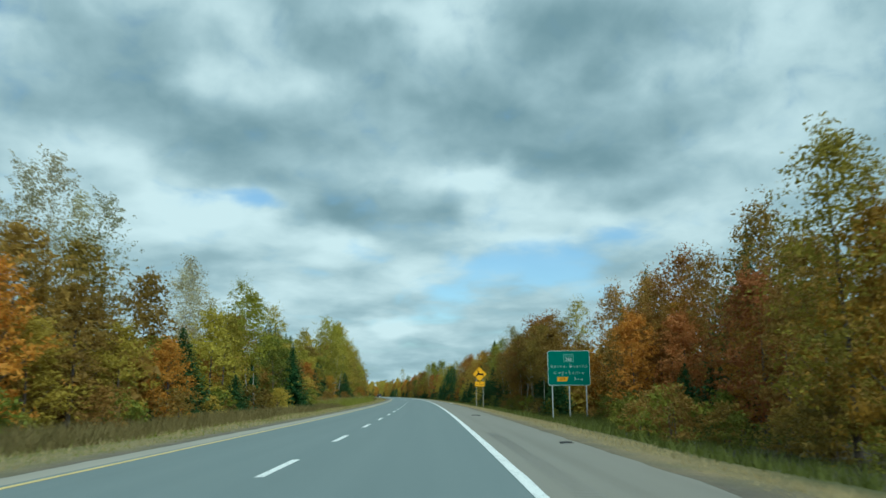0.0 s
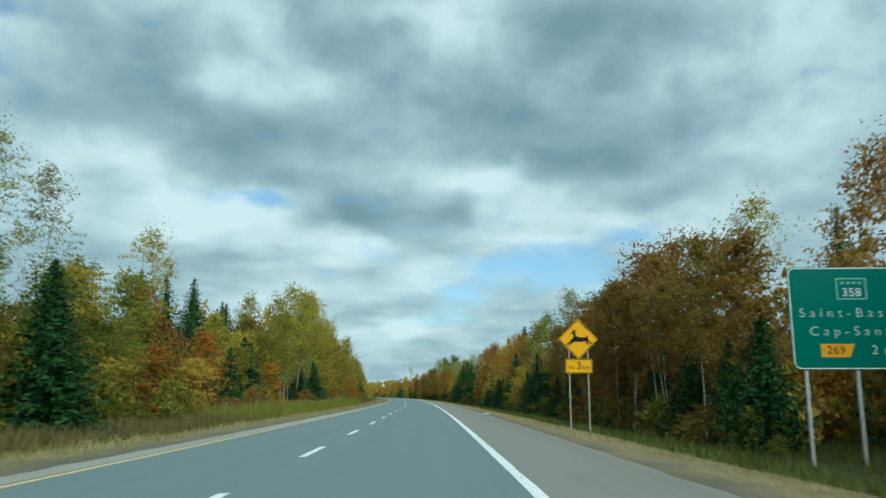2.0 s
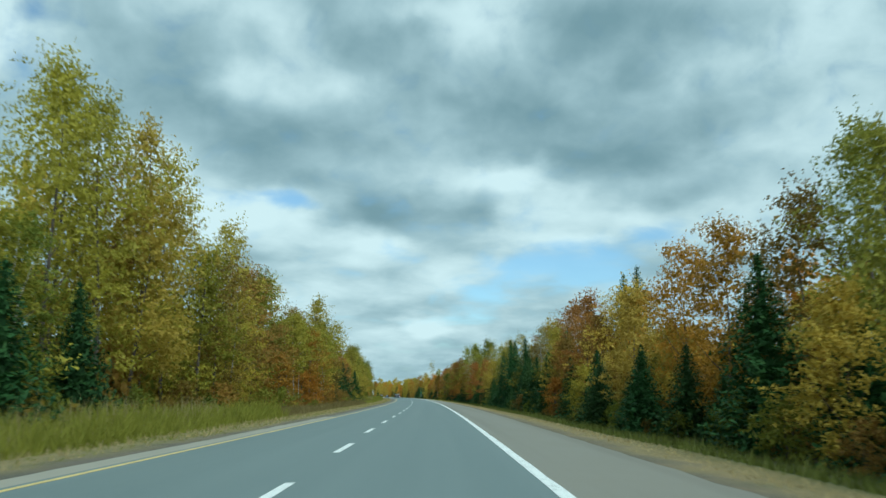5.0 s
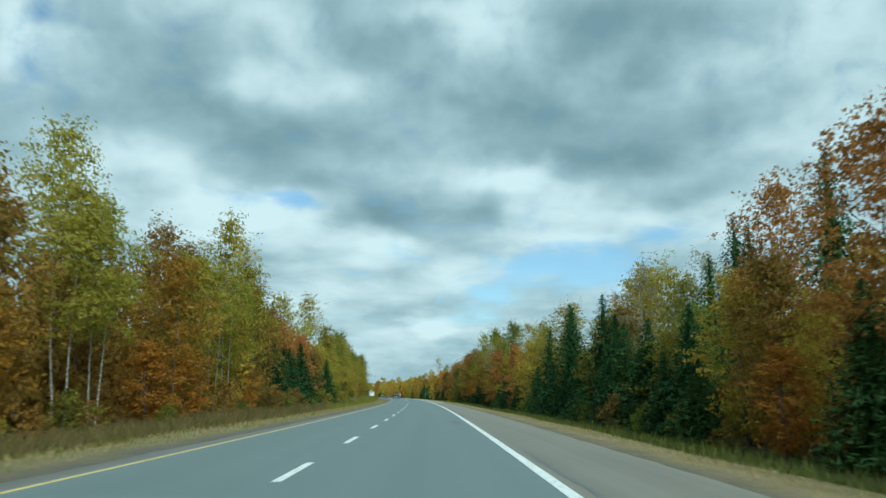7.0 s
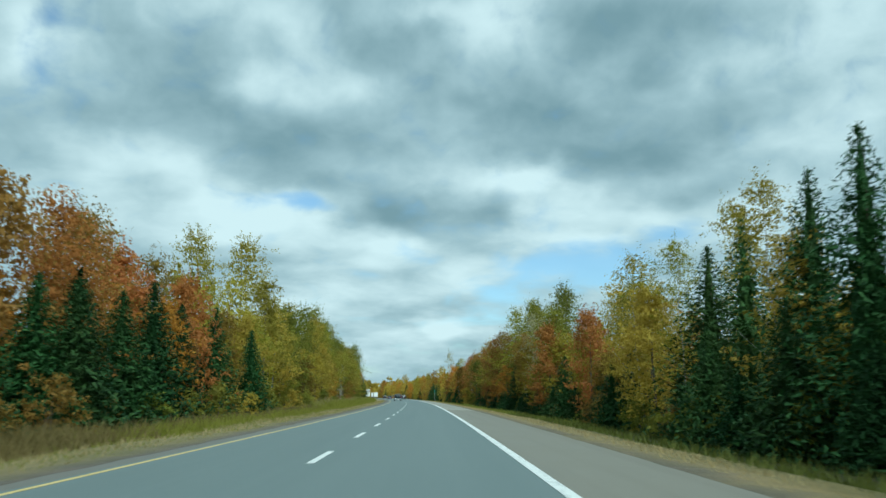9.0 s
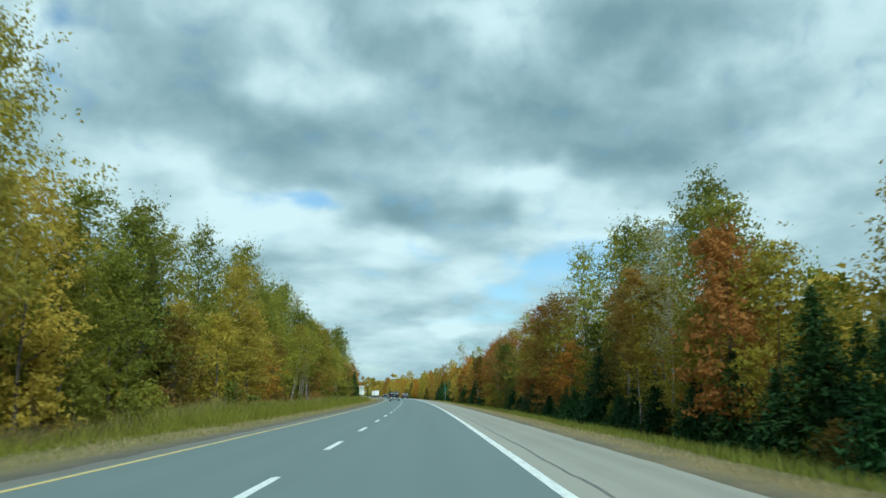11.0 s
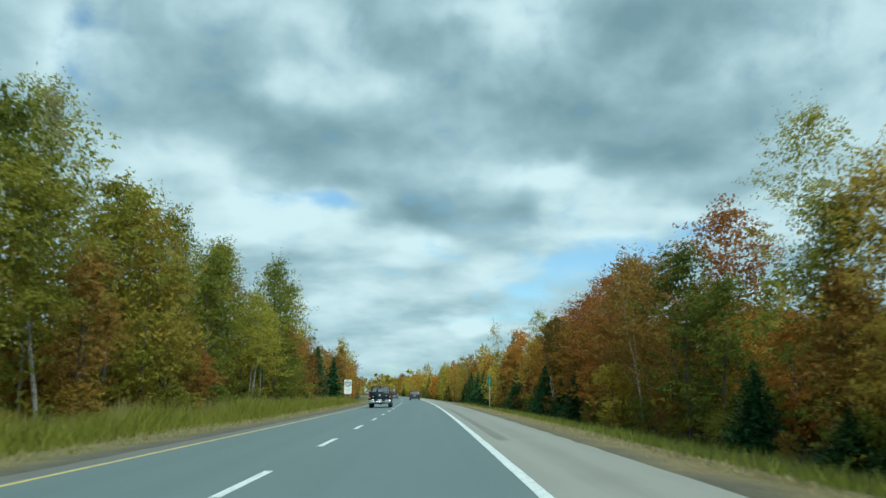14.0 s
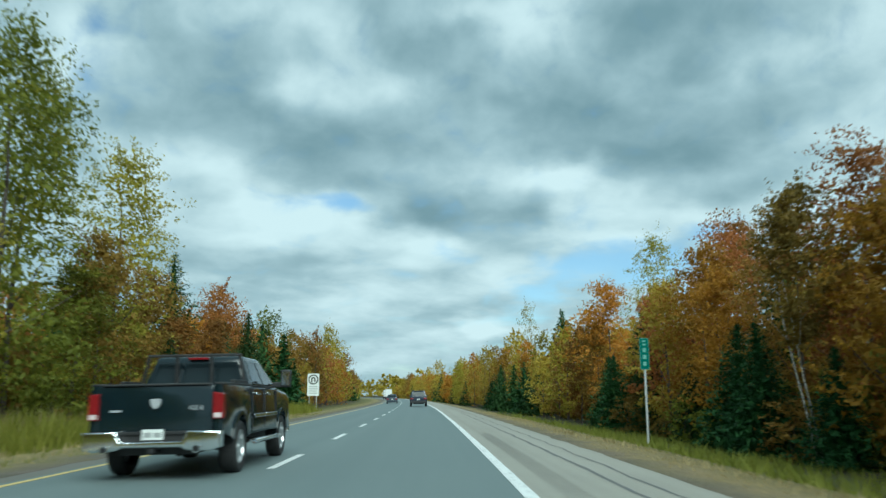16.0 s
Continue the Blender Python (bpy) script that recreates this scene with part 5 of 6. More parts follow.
def u_post(x, y, z0, z1, w=0.07):
    p = [(-w / 2, 0), (w / 2, 0), (w / 2, 0.04), (w / 2 - 0.012, 0.04), (w / 2 - 0.012, 0.01), (-w / 2 + 0.012, 0.01), (-w / 2 + 0.012, 0.04), (-w / 2, 0.04)]
    return prism([(x + a, y + b) for a, b in p], "z", z0, z1)


def exit_sign(s, u):
    """Large green guide sign, 4.75 m wide, on three steel posts on the low bank."""
    t = thing("exit_sign", "large green highway guide sign with white lettering on three steel posts", "road sign",
              Matrix.Translation(road(s, u, 0)) @ pose(0, 0, 0, 0, 0, heading(s) - 4) @ Matrix.Scale(0.895, 4))
    W, H, zc = 5.3, 4.35, 4.58
    panel = part("panel", prism(rounded(W, H, 0.30, 0, zc), "y", -0.03, 0.03), SIGN_GREEN, t, "dark green sheet with rounded corners")
    part("border", ring(rounded(W - 0.06, H - 0.06, 0.28, 0, zc), rounded(W - 0.13, H - 0.13, 0.25, 0, zc), -0.036, -0.030), SIGN_WHITE, panel, "white border line")
    shield = part("route_shield", ring(rounded(1.26, 0.92, 0.05, 0, zc + 1.24), rounded(1.16, 0.82, 0.03, 0, zc + 1.24), -0.036, -0.030), SIGN_FADED, panel, "faded outlined route marker")
    for i in range(4):
        part("shield_mark", box(-0.42 + 0.24 * i, -0.30 + 0.24 * i, -0.036, -0.030, zc + 1.44, zc + 1.54), SIGN_FADED, shield)
    lettering("358", 0.50, shield, SIGN_LETTER, 0, zc + 1.07, -0.032, wide=1.1)
    lettering("Saint-Basile", 0.57, panel, SIGN_LETTER, 0, zc + 0.20, -0.032, wide=1.62, thin=0.011)
    lettering("Cap-Santé", 0.57, panel, SIGN_LETTER, 0, zc - 0.58, -0.032, wide=1.62, thin=0.011)
    tab = part("exit_tab", prism([(-1.48, zc - 1.66), (-0.30, zc - 1.66), (-0.08, zc - 1.10), (-1.48, zc - 1.10)], "y", -0.037, -0.030), SIGN_ORANGE, panel, "orange exit-number tab")
    lettering("269", 0.48, tab, SIGN_BLACK, -0.86, zc - 1.37, -0.039, wide=1.1)
    lettering("2", 0.54, panel, SIGN_LETTER, 0.74, zc - 1.37, -0.032, thin=0.006)
    lettering("km", 0.40, panel, SIGN_LETTER, 1.42, zc - 1.42, -0.032, wide=1.5, thin=0.006)
    for x in (-2.12, 0.0, 2.12):
        part("post", i_post(x, 0.10, land(u + x) - 0.5, zc + 1.9), STEEL, t, "galvanised steel post")
    for z in (zc - 1.4, zc, zc + 1.4):
        part("stiffener", box(-W / 2 + 0.15, W / 2 - 0.15, 0.03, 0.05, z - 0.05, z + 0.05), SIGN_BACK, t)


def deer_sign(s, u):
    """Yellow diamond warning sign over a distance tab, on two slim posts."""
    g = land(u)
    t = thing("warning_sign", "yellow diamond animal-crossing sign above a distance tab on two posts", "road sign", Matrix.Translation(road(s, u, g)) @ pose(0, 0, 0, 0, 0, heading(s)))
    zc, r = 3.83, 0.86

    def diamond(k):
        n = []
        for a0, (cx, cz) in ((0, (1, 0)), (90, (0, 1)), (180, (-1, 0)), (270, (0, -1))):
            q = k * r - 0.10
            for i in range(5):
                a = radians(a0 - 45 + 90 * i / 4)
                n.append((cx * q + 0.07 * math.cos(a), zc + cz * q + 0.07 * math.sin(a)))
        return n
    panel = part("panel", prism(diamond(1.0), "y", -0.015, 0.0), SIGN_YELLOW, t, "yellow diamond sheet")
    part("border", ring(diamond(0.96), diamond(0.925), -0.019, -0.015), SIGN_BLACK, panel, "thin black border")
    pts = [(-0.46, -0.17), (-0.44, -0.20), (-0.25, -0.085), (-0.36, -0.20), (-0.33, -0.22), (-0.15, -0.075), (0.0, -0.065), (0.14, -0.075), (0.24, -0.045), (0.36, -0.19), (0.40, -0.18),
           (0.31, -0.03), (0.46, -0.15), (0.49, -0.13), (0.36, 0.02), (0.36, 0.10), (0.31, 0.13), (0.28, 0.085), (0.02, 0.09), (-0.08, 0.16), (-0.10, 0.25), (-0.05, 0.35), (-0.09, 0.36),
           (-0.13, 0.29), (-0.16, 0.37), (-0.20, 0.37), (-0.18, 0.28), (-0.27, 0.235), (-0.25, 0.205), (-0.16, 0.205), (-0.18, 0.06), (-0.26, 0.0), (-0.30, -0.06)]
    part("symbol", prism([(x * 1.2, zc - 0.03 + z * 1.2) for x, z in pts], "y", -0.019, -0.0155), SIGN_BLACK, panel, "plain dark leaping shape")
    tab = part("distance_tab", prism(rounded(1.16, 0.60, 0.05, 0, 2.68), "y", -0.015, 0.0), SIGN_YELLOW, t, "yellow distance tab")
    part("border", ring(rounded(1.13, 0.57, 0.045, 0, 2.68), rounded(1.08, 0.52, 0.03, 0, 2.68), -0.019, -0.015), SIGN_BLACK, tab)
    lettering("SUR", 0.17, tab, SIGN_BLACK, -0.33, 2.62, -0.017)
    lettering("3", 0.44, tab, SIGN_BLACK, 0.0, 2.70, -0.017)
    lettering("km", 0.30, tab, SIGN_BLACK, 0.32, 2.62, -0.017)
    for x in (-0.40, 0.40):
        part("post", u_post(x, 0.002, -0.5, 3.95, 0.06), POST, t, "slim weathered steel post")


def uturn_sign(s, u):
    """White prohibition sign with a lettered tab for the median crossing."""
    g = land(u) + 0.45
    t = thing("turn_sign", "white no-U-turn sign with a lettered lower half on a post", "road sign", Matrix.Translation(road(s, u, g)) @ pose(0, 0, 0, 0, 0, heading(s) + 5))
    panel = part("panel", prism(rounded(1.45, 2.75, 0.08, 0, 2.75), "y", -0.015, 0.0), SIGN_WHITE, t, "white sheet")
    n = 28

    def disc(r):
        return [(r * math.cos(2 * math.pi * i / n), 3.38 + r * math.sin(2 * math.pi * i / n)) for i in range(n)]
    part("ring", ring(disc(0.62), disc(0.48), -0.019, -0.015), SIGN_BLACK, panel, "thick black ring")
    pts = [(-0.26, 3.02), (-0.12, 3.02), (-0.12, 3.42), (-0.07, 3.52), (0.0, 3.55), (0.07, 3.52), (0.12, 3.42), (0.12, 3.25), (0.03, 3.25), (0.19, 3.02), (0.35, 3.25),
           (0.26, 3.25), (0.26, 3.48), (0.18, 3.64), (0.0, 3.71), (-0.18, 3.64), (-0.26, 3.48)]
    part("arrow", prism(pts, "y", -0.019, -0.0155), SIGN_BLACK, panel, "black turn-back arrow")
    for i, w in enumerate((1.0, 1.1, 0.9, 1.05)):
        part("lettering_bar", box(-w / 2, w / 2, -0.019, -0.015, 2.45 - 0.27 * i, 2.56 - 0.27 * i), SIGN_BACK, panel, "row of unreadable grey lettering")
    for x in (-0.45, 0.45):
        part("post", u_post(x, 0.002, -0.95, 4.0), STEEL, t)


def km_marker(s, u):
    """Narrow green upright marker on one wooden-thin post."""
    g = land(u) + 0.3
    t = thing("distance_marker", "narrow green upright kilometre marker with white characters on a slim post", "road sign", Matrix.Translation(road(s, u, g)) @ pose(0, 0, 0, 0, 0, heading(s) - 6))
    panel = part("panel", prism(rounded(0.30, 1.02, 0.02, 0, 2.68), "y", -0.012, 0.0), SIGN_GREEN, t, "green sheet")
    part("border", ring(rounded(0.29, 1.01, 0.02, 0, 2.68), rounded(0.274, 0.994, 0.015, 0, 2.68), -0.015, -0.012), SIGN_FADED, panel)
    for z, h in ((3.09, 0.06), (2.98, 0.06), (2.80, 0.16), (2.58, 0.16), (2.36, 0.16)):
        part("character_bar", box(-0.05, 0.05, -0.015, -0.012, z - h * 0.4, z + h * 0.4), SIGN_FADED, panel, "faded unreadable character")
    part("post", u_post(0.0, 0.002, -0.8, 3.1, 0.06), STEEL, t)


exit_sign(88.4, 18.6)
deer_sign(92.5, 8.85)
uturn_sign(575.5, -10.8)
km_marker(501.0, 9.7)
# ---- vehicles ----
def arc(cy, cz, r, a0, a1, n=10):
    return [(cy + r * math.cos(radians(a0 + (a1 - a0) * i / n)), cz + r * math.sin(radians(a0 + (a1 - a0) * i / n))) for i in range(n + 1)]


def wheel(parent, x, y, r, width, out, rim_r, name="wheel", spokes=5):
    """Tyre and alloy rim; out: +1 or -1, the side that faces outwards."""
    w = thing(name, "black tyre on a silver alloy rim", "")
    w.parent = parent
    w.matrix_basis = pose(x, y, r, 0, 0, 0 if out > 0 else 180)
    h = width / 2
    smooth(part("tyre", lathe([(rim_r, -h * 0.9), (r * 0.9, -h), (r * 0.985, -h * 0.8), (r, -h * 0.5), (r, h * 0.5), (r * 0.985, h * 0.8), (r * 0.9, h), (rim_r, h * 0.9), (rim_r * 0.97, h * 0.55)]), RUBBER, w), 40)
    bm = lathe([(rim_r, h * 0.86), (rim_r * 0.93, h * 0.90), (rim_r * 0.88, h * 0.6), (rim_r * 0.86, -h * 0.2), (0.02, -h * 0.2)])
    smooth(part("rim", bm, ALLOY, w, "silver alloy rim"), 40)
    bm = bmesh.new()
    for k in range(spokes):
        a = 2 * math.pi * k / spokes
        q = [(-0.32, 0.16), (0.32, 0.16), (0.20, 0.92), (-0.20, 0.92)]
        f = [bm.verts.new((h * (0.72 if j < 2 else 0.80), rim_r * (px * math.cos(a) - pz * math.sin(a)), rim_r * (px * math.sin(a) + pz * math.cos(a)))) for j, (px, pz) in enumerate(q)]
        g = [bm.verts.new((v.co.x - 0.05, v.co.y, v.co.z)) for v in f]
        bm.faces.new(f), bm.faces.new(list(reversed(g)))
        for j in range(4):
            bm.faces.new((f[j], g[j], g[(j + 1) % 4], f[(j + 1) % 4]))
    lathe([(0.02, h * 0.82), (rim_r * 0.22, h * 0.80), (rim_r * 0.24, h * 0.5)], 12, bm)
    bmesh.ops.recalc_face_normals(bm, faces=bm.faces[:])
    part("spokes", bm, ALLOY, w)
    return w


def pinch(bm, z0, k, z1=None, k1=None):
    """Draws the body in above a height, as its sides lean inwards."""
    for v in bm.verts:
        if v.co.z > z0:
            v.co.x *= 1 - k * (v.co.z - z0)
    return bm


def pickup(s, u, turn):
    t = thing("pickup_truck", "black crew-cab pickup truck with chrome bumper and alloy wheels", "pickup truck",
              Matrix.Translation(road(s, u, deck(u))) @ pose(0, 0, 0, 0, -1.1, heading(s) + turn))
    R, zc = 0.405, 0.405
    rail, sill, hw = 1.37, 0.56, 0.985
    # bed: two sides, floor, front wall, tailgate
    bed = thing("bed", "black open cargo bed", "")
    bed.parent = t
    arch0 = arc(0.0, zc, 0.50, 162, 18)
    for sx in (-1, 1):
        pts = [(-1.13, sill + 0.10), (-1.13, rail)] + [(0.74, rail), (0.74, sill)] + list(reversed(arch0))
        x0, x1 = (0.84, hw) if sx > 0 else (-hw, -0.84)
        smooth(part("bed_side", pinch(prism(pts, "x", x0, x1, 0.03), 1.0, 0.06), PAINT_BLACK, bed, "glossy black bed side with a wheel arch"), 50)
        xo = sx * (hw + 0.004)
        lip = [(y, z) for y, z in arc(0.0, zc, 0.555, 165, 15)] + [(y, z) for y, z in reversed(arc(0.0, zc, 0.495, 165, 15))]
        smooth(part("arch_lip", prism(lip, "x", xo - 0.03, xo + 0.012, 0.0), PAINT_BLACK, bed), 50)
        part("rail_cap", box(sx * 0.90 - 0.075, sx * 0.90 + 0.075, -1.10, 0.72, rail - 0.004, rail + 0.03, 0.012), BLACK, bed, "black plastic rail cap")
    part("bed_floor", box(-0.84, 0.84, -1.08, 0.72, 0.76, 0.80), BLACK, bed)
    part("bed_wall", box(-0.84, 0.84, 0.66, 0.73, 0.78, rail - 0.01), PAINT_BLACK, bed)
    gate = part("tailgate", prism([(-1.15, 0.70), (-1.17, 1.22), (-1.14, rail - 0.015), (-1.08, rail - 0.005), (-1.06, 0.70)], "x", -0.83, 0.83, 0.018), PAINT_BLACK, t, "glossy black tailgate")
    smooth(gate, 40)
    part("spoiler_lip", box(-0.80, 0.80, -1.18, -1.08, rail - 0.012, rail + 0.022, 0.015), BLACK, gate)
    badge = [(-0.08, 1.17), (0.08, 1.17), (0.072, 1.09), (0.04, 1.04), (0.0, 1.02), (-0.04, 1.04), (-0.072, 1.09)]
    part("emblem", prism(badge, "y", -1.20, -1.172, 0.008), BADGE, gate, "plain silver shield emblem")
    lettering("4X4", 0.115, gate, BADGE, 0.59, 1.03, -1.180, wide=1.15, name="badge_lettering")
    part("small_badge", box(-0.66, -0.50, -1.182, -1.172, 0.985, 1.015), BADGE, gate, "small unreadable silver badge")
    for sx in (-1, 1):
        lamp = part("tail_light", prism([(sx * 0.835, 0.87), (sx * 0.987, 0.87), (sx * 0.977, 1.24), (sx * 0.835, 1.26)], "y", -1.175, -1.00, 0.012), RED_LENS, t, "red tail light")
        part("reverse_lens", box(min(sx * 0.85, sx * 0.965), max(sx * 0.85, sx * 0.965), -1.185, -1.172, 0.885, 0.955, 0.006), CLEAR_LENS, lamp, "pale reversing lens")
    # rear bumper with a dropped middle
    bump = [(-0.99, 0.47), (-0.99, 0.70), (-0.52, 0.715), (-0.44, 0.56), (0.44, 0.56), (0.52, 0.715), (0.99, 0.70), (0.99, 0.47), (0.85, 0.42), (0.50, 0.44), (0.42, 0.48), (-0.42, 0.48), (-0.50, 0.44), (-0.85, 0.42)]
    bumper = smooth(part("rear_bumper", prism(bump, "y", -1.33, -1.10, 0.025, 3), CHROME, t, "chrome rear bumper with a dropped middle"), 40)
    part("step_pad", box(-0.50, 0.50, -1.26, -1.08, 0.66, 0.705, 0.01), BLACK, bumper)
    part("bumper_backing", box(-0.56, 0.56, -1.22, -1.09, 0.45, 0.68), BLACK, bumper)
    plate = part("number_plate", box(-0.155, 0.155, -1.262, -1.250, 0.585, 0.735, 0.004), SIGN_WHITE, t, "white number plate with plain bars")
    for x0, x1 in ((-0.125, -0.015), (0.02, 0.125)):
        part("plate_bar", box(x0, x1, -1.267, -1.261, 0.62, 0.69), SIGN_BACK, plate)
    for sx in (-1, 1):
        smooth(part("exhaust_tip", tube([(sx * 0.66, -1.02, 0.47), (sx * 0.66, -1.36, 0.46)], [0.055, 0.06], 16), CHROME, t, "round exhaust tip"), 40)
        part("exhaust_bore", tube([(sx * 0.66, -1.30, 0.46), (sx * 0.66, -1.364, 0.46)], [0.046, 0.046], 16), BLACK, t, "dark bore of the exhaust")
        part("exhaust_bore", tube([(sx * 0.66, -1.3615, 0.46), (sx * 0.66, -1.364, 0.46)], [0.048, 0.048], 16), BLACK, t)
    part("hitch", box(-0.05, 0.05, -1.30, -0.90, 0.40, 0.48, 0.01), BLACK, t)
    part("chassis", box(-0.55, 0.55, -1.05, 4.2, 0.36, 0.56, 0.02), BLACK, t)
    smooth(part("rear_axle", tube([(-0.8, 0, R), (-0.15, 0, R), (0, 0, R), (0.15, 0, R), (0.8, 0, R)], [0.05, 0.06, 0.15, 0.06, 0.05], 12), BLACK, t), 50)
    smooth(part("spare_tyre", tube([(0, -0.62, 0.50), (0, -0.62, 0.66)], [0.36, 0.36], 24), RUBBER, t), 40)
    # cab
    cab = thing("cab", "black crew cab with tinted windows", "")
    cab.parent = t
    belt = 1.36
    prof = [(0.80, sill), (0.80, belt), (3.02, belt + 0.005), (3.20, 1.34), (4.10, 1.27), (4.36, 1.20), (4.44, 1.05), (4.44, 0.52), (4.15, 0.50)] + arc(3.57, zc, 0.50, 15, 165) + [(3.02, sill)]
    smooth(part("cab_body", pinch(prism(prof, "x", -hw, hw, 0.05, 3), 1.0, 0.10), PAINT_BLACK, cab, "glossy black doors, fenders and bonnet"), 50)
    for sx in (-1, 1):
        lip = arc(3.57, zc, 0.555, 165, 15) + list(reversed(arc(3.57, zc, 0.495, 165, 15)))
        xo = sx * (hw + 0.004)
        smooth(part("arch_lip", prism(lip, "x", xo - 0.03, xo + 0.012), PAINT_BLACK, cab), 50)
    B = [(-0.93, 0.82, belt - 0.01), (0.93, 0.82, belt - 0.01), (0.93, 3.22, belt - 0.01), (-0.93, 3.22, belt - 0.01)]
    T = [(-0.73, 0.98, 1.89), (0.73, 0.98, 1.89), (0.73, 2.28, 1.89), (-0.73, 2.28, 1.89)]
    smooth(part("greenhouse", frustum(B, T, 0.07, 3), PAINT_BLACK, cab, "black roof and window pillars"), 50)

    def side(sx, y, k):
        return Vector((sx * (0.93 - 0.20 * k), y, belt + 0.52 * k))
    for sx in (-1, 1):
        part("rear_door_window", slab([side(sx, 1.05, 0.08), side(sx, 1.83, 0.08), side(sx, 1.76, 0.86), side(sx, 1.14, 0.86)], (sx, 0, 0)), GLASS, cab, "tinted rear door glass")
        part("front_door_window", slab([side(sx, 1.93, 0.08), side(sx, 2.86, 0.08), side(sx, 2.28, 0.86), side(sx, 1.85, 0.86)], (sx, 0, 0)), GLASS, cab, "tinted front door glass")
        part("window_trim", box(min(sx * 0.925, sx * 0.955), max(sx * 0.925, sx * 0.955), 0.95, 3.0, belt - 0.005, belt + 0.018, 0.005), BLACK, cab)
        for y0, y1 in ((0.98, 1.82), (1.88, 2.92)):
            part("side_moulding", box(min(sx * 0.982, sx * 1.008), max(sx * 0.982, sx * 1.008), y0, y1, 0.83, 0.895, 0.008), CHROME, cab, "chrome side moulding")
        for y in (1.06, 1.98):
            part("door_handle", box(min(sx * 0.965, sx * 1.01), max(sx * 0.965, sx * 1.01), y, y + 0.20, 1.215, 1.255, 0.01), CHROME, cab, "chrome door handle")
        for y in (0.85, 1.86, 2.96):
            part("door_gap", box(min(sx * 0.960, sx * 0.9875), max(sx * 0.960, sx * 0.9875), y - 0.004, y + 0.004, 0.62, 1.33), BLACK, cab)
        part("fender_badge", box(min(sx * 0.975, sx * 0.992), max(sx * 0.975, sx * 0.992), 3.06, 3.30, 1.03, 1.075), CHROME, cab, "small unreadable chrome badge")
        arm = part("mirror", box(min(sx * 0.93, sx * 1.14), max(sx * 0.93, sx * 1.14), 2.72, 2.80, 1.36, 1.46, 0.02), BLACK, cab, "tall black towing mirror")
        smooth(part("mirror_shell", box(min(sx * 1.10, sx * 1.30), max(sx * 1.10, sx * 1.30), 2.70, 2.84, 1.36, 1.70, 0.035, 3), BLACK, arm), 40)
        part("mirror_glass", box(min(sx * 1.125, sx * 1.275), max(sx * 1.125, sx * 1.275), 2.692, 2.700, 1.40, 1.66), CHROME, arm, "mirror glass")
        smooth(part("running_board", tube([(sx * 0.95, 0.66, 0.46), (sx * 1.03, 0.76, 0.44), (sx * 1.03, 2.82, 0.44), (sx * 0.95, 2.95, 0.46)], [0.045, 0.05, 0.05, 0.045], 10), CHROME, t, "chrome tube side step"), 40)
        part("step_bracket", box(min(sx * 0.5, sx * 1.02), max(sx * 0.5, sx * 1.02), 1.7, 1.78, 0.42, 0.47), BLACK, t)
    # back glass in three panes
    def back(x, k):
        return Vector((x * (1 - 0.215 * k), 0.82 + 0.16 * k, belt + 0.52 * k))
    for x0, x1 in ((-0.82, -0.32), (-0.27, 0.27), (0.32, 0.82)):
        part("back_window_pane", slab([back(x0, 0.12), back(x1, 0.12), back(x1, 0.82), back(x0, 0.82)], (0, -1, 0)), GLASS, cab, "tinted sliding back window pane")
    part("windscreen", slab([(-0.80, 3.12, 1.42), (0.80, 3.12, 1.42), (0.66, 2.36, 1.83), (-0.66, 2.36, 1.83)], (0, 1, 0.6)), GLASS, cab)
    part("brake_lamp", box(-0.17, 0.17, 0.905, 0.95, 1.835, 1.875, 0.008), RED_LENS, cab, "red high brake lamp")
    # rack over the bed's front
    rack = thing("headache_rack", "black steel cab guard frame", "")
    rack.parent = t
    part("top_bar", box(-0.80, 0.80, 0.66, 0.73, 1.875, 1.92, 0.012), BLACK, rack)
    for x0, x1 in ((-0.88, -0.77), (0.88, 0.77), (-0.30, -0.29), (0.30, 0.29)):
        part("upright", tube([(x0, 0.69, rail), (x1, 0.69, 1.89)], [0.03, 0.03], 8), BLACK, rack)
    for sx in (-1, 1):
        part("side_rail", box(min(sx * 0.84, sx * 0.92), max(sx * 0.84, sx * 0.92), -0.2, 0.70, rail + 0.03, rail + 0.085, 0.012), BLACK, rack)
    # nose
    part("front_bumper", box(-0.98, 0.98, 4.40, 4.56, 0.42, 0.70, 0.05), CHROME, t)
    part("grille", box(-0.55, 0.55, 4.42, 4.47, 0.78, 1.14, 0.03), CHROME, t)
    for sx in (-1, 1):
        part("headlight", box(min(sx * 0.60, sx * 0.96), max(sx * 0.60, sx * 0.96), 4.34, 4.46, 0.88, 1.10, 0.03), CLEAR_LENS, t)
        wheel(t, sx * 0.86, 0.0, R, 0.27, sx, 0.265)
        wheel(t, sx * 0.86, 3.57, R, 0.27, sx, 0.265)


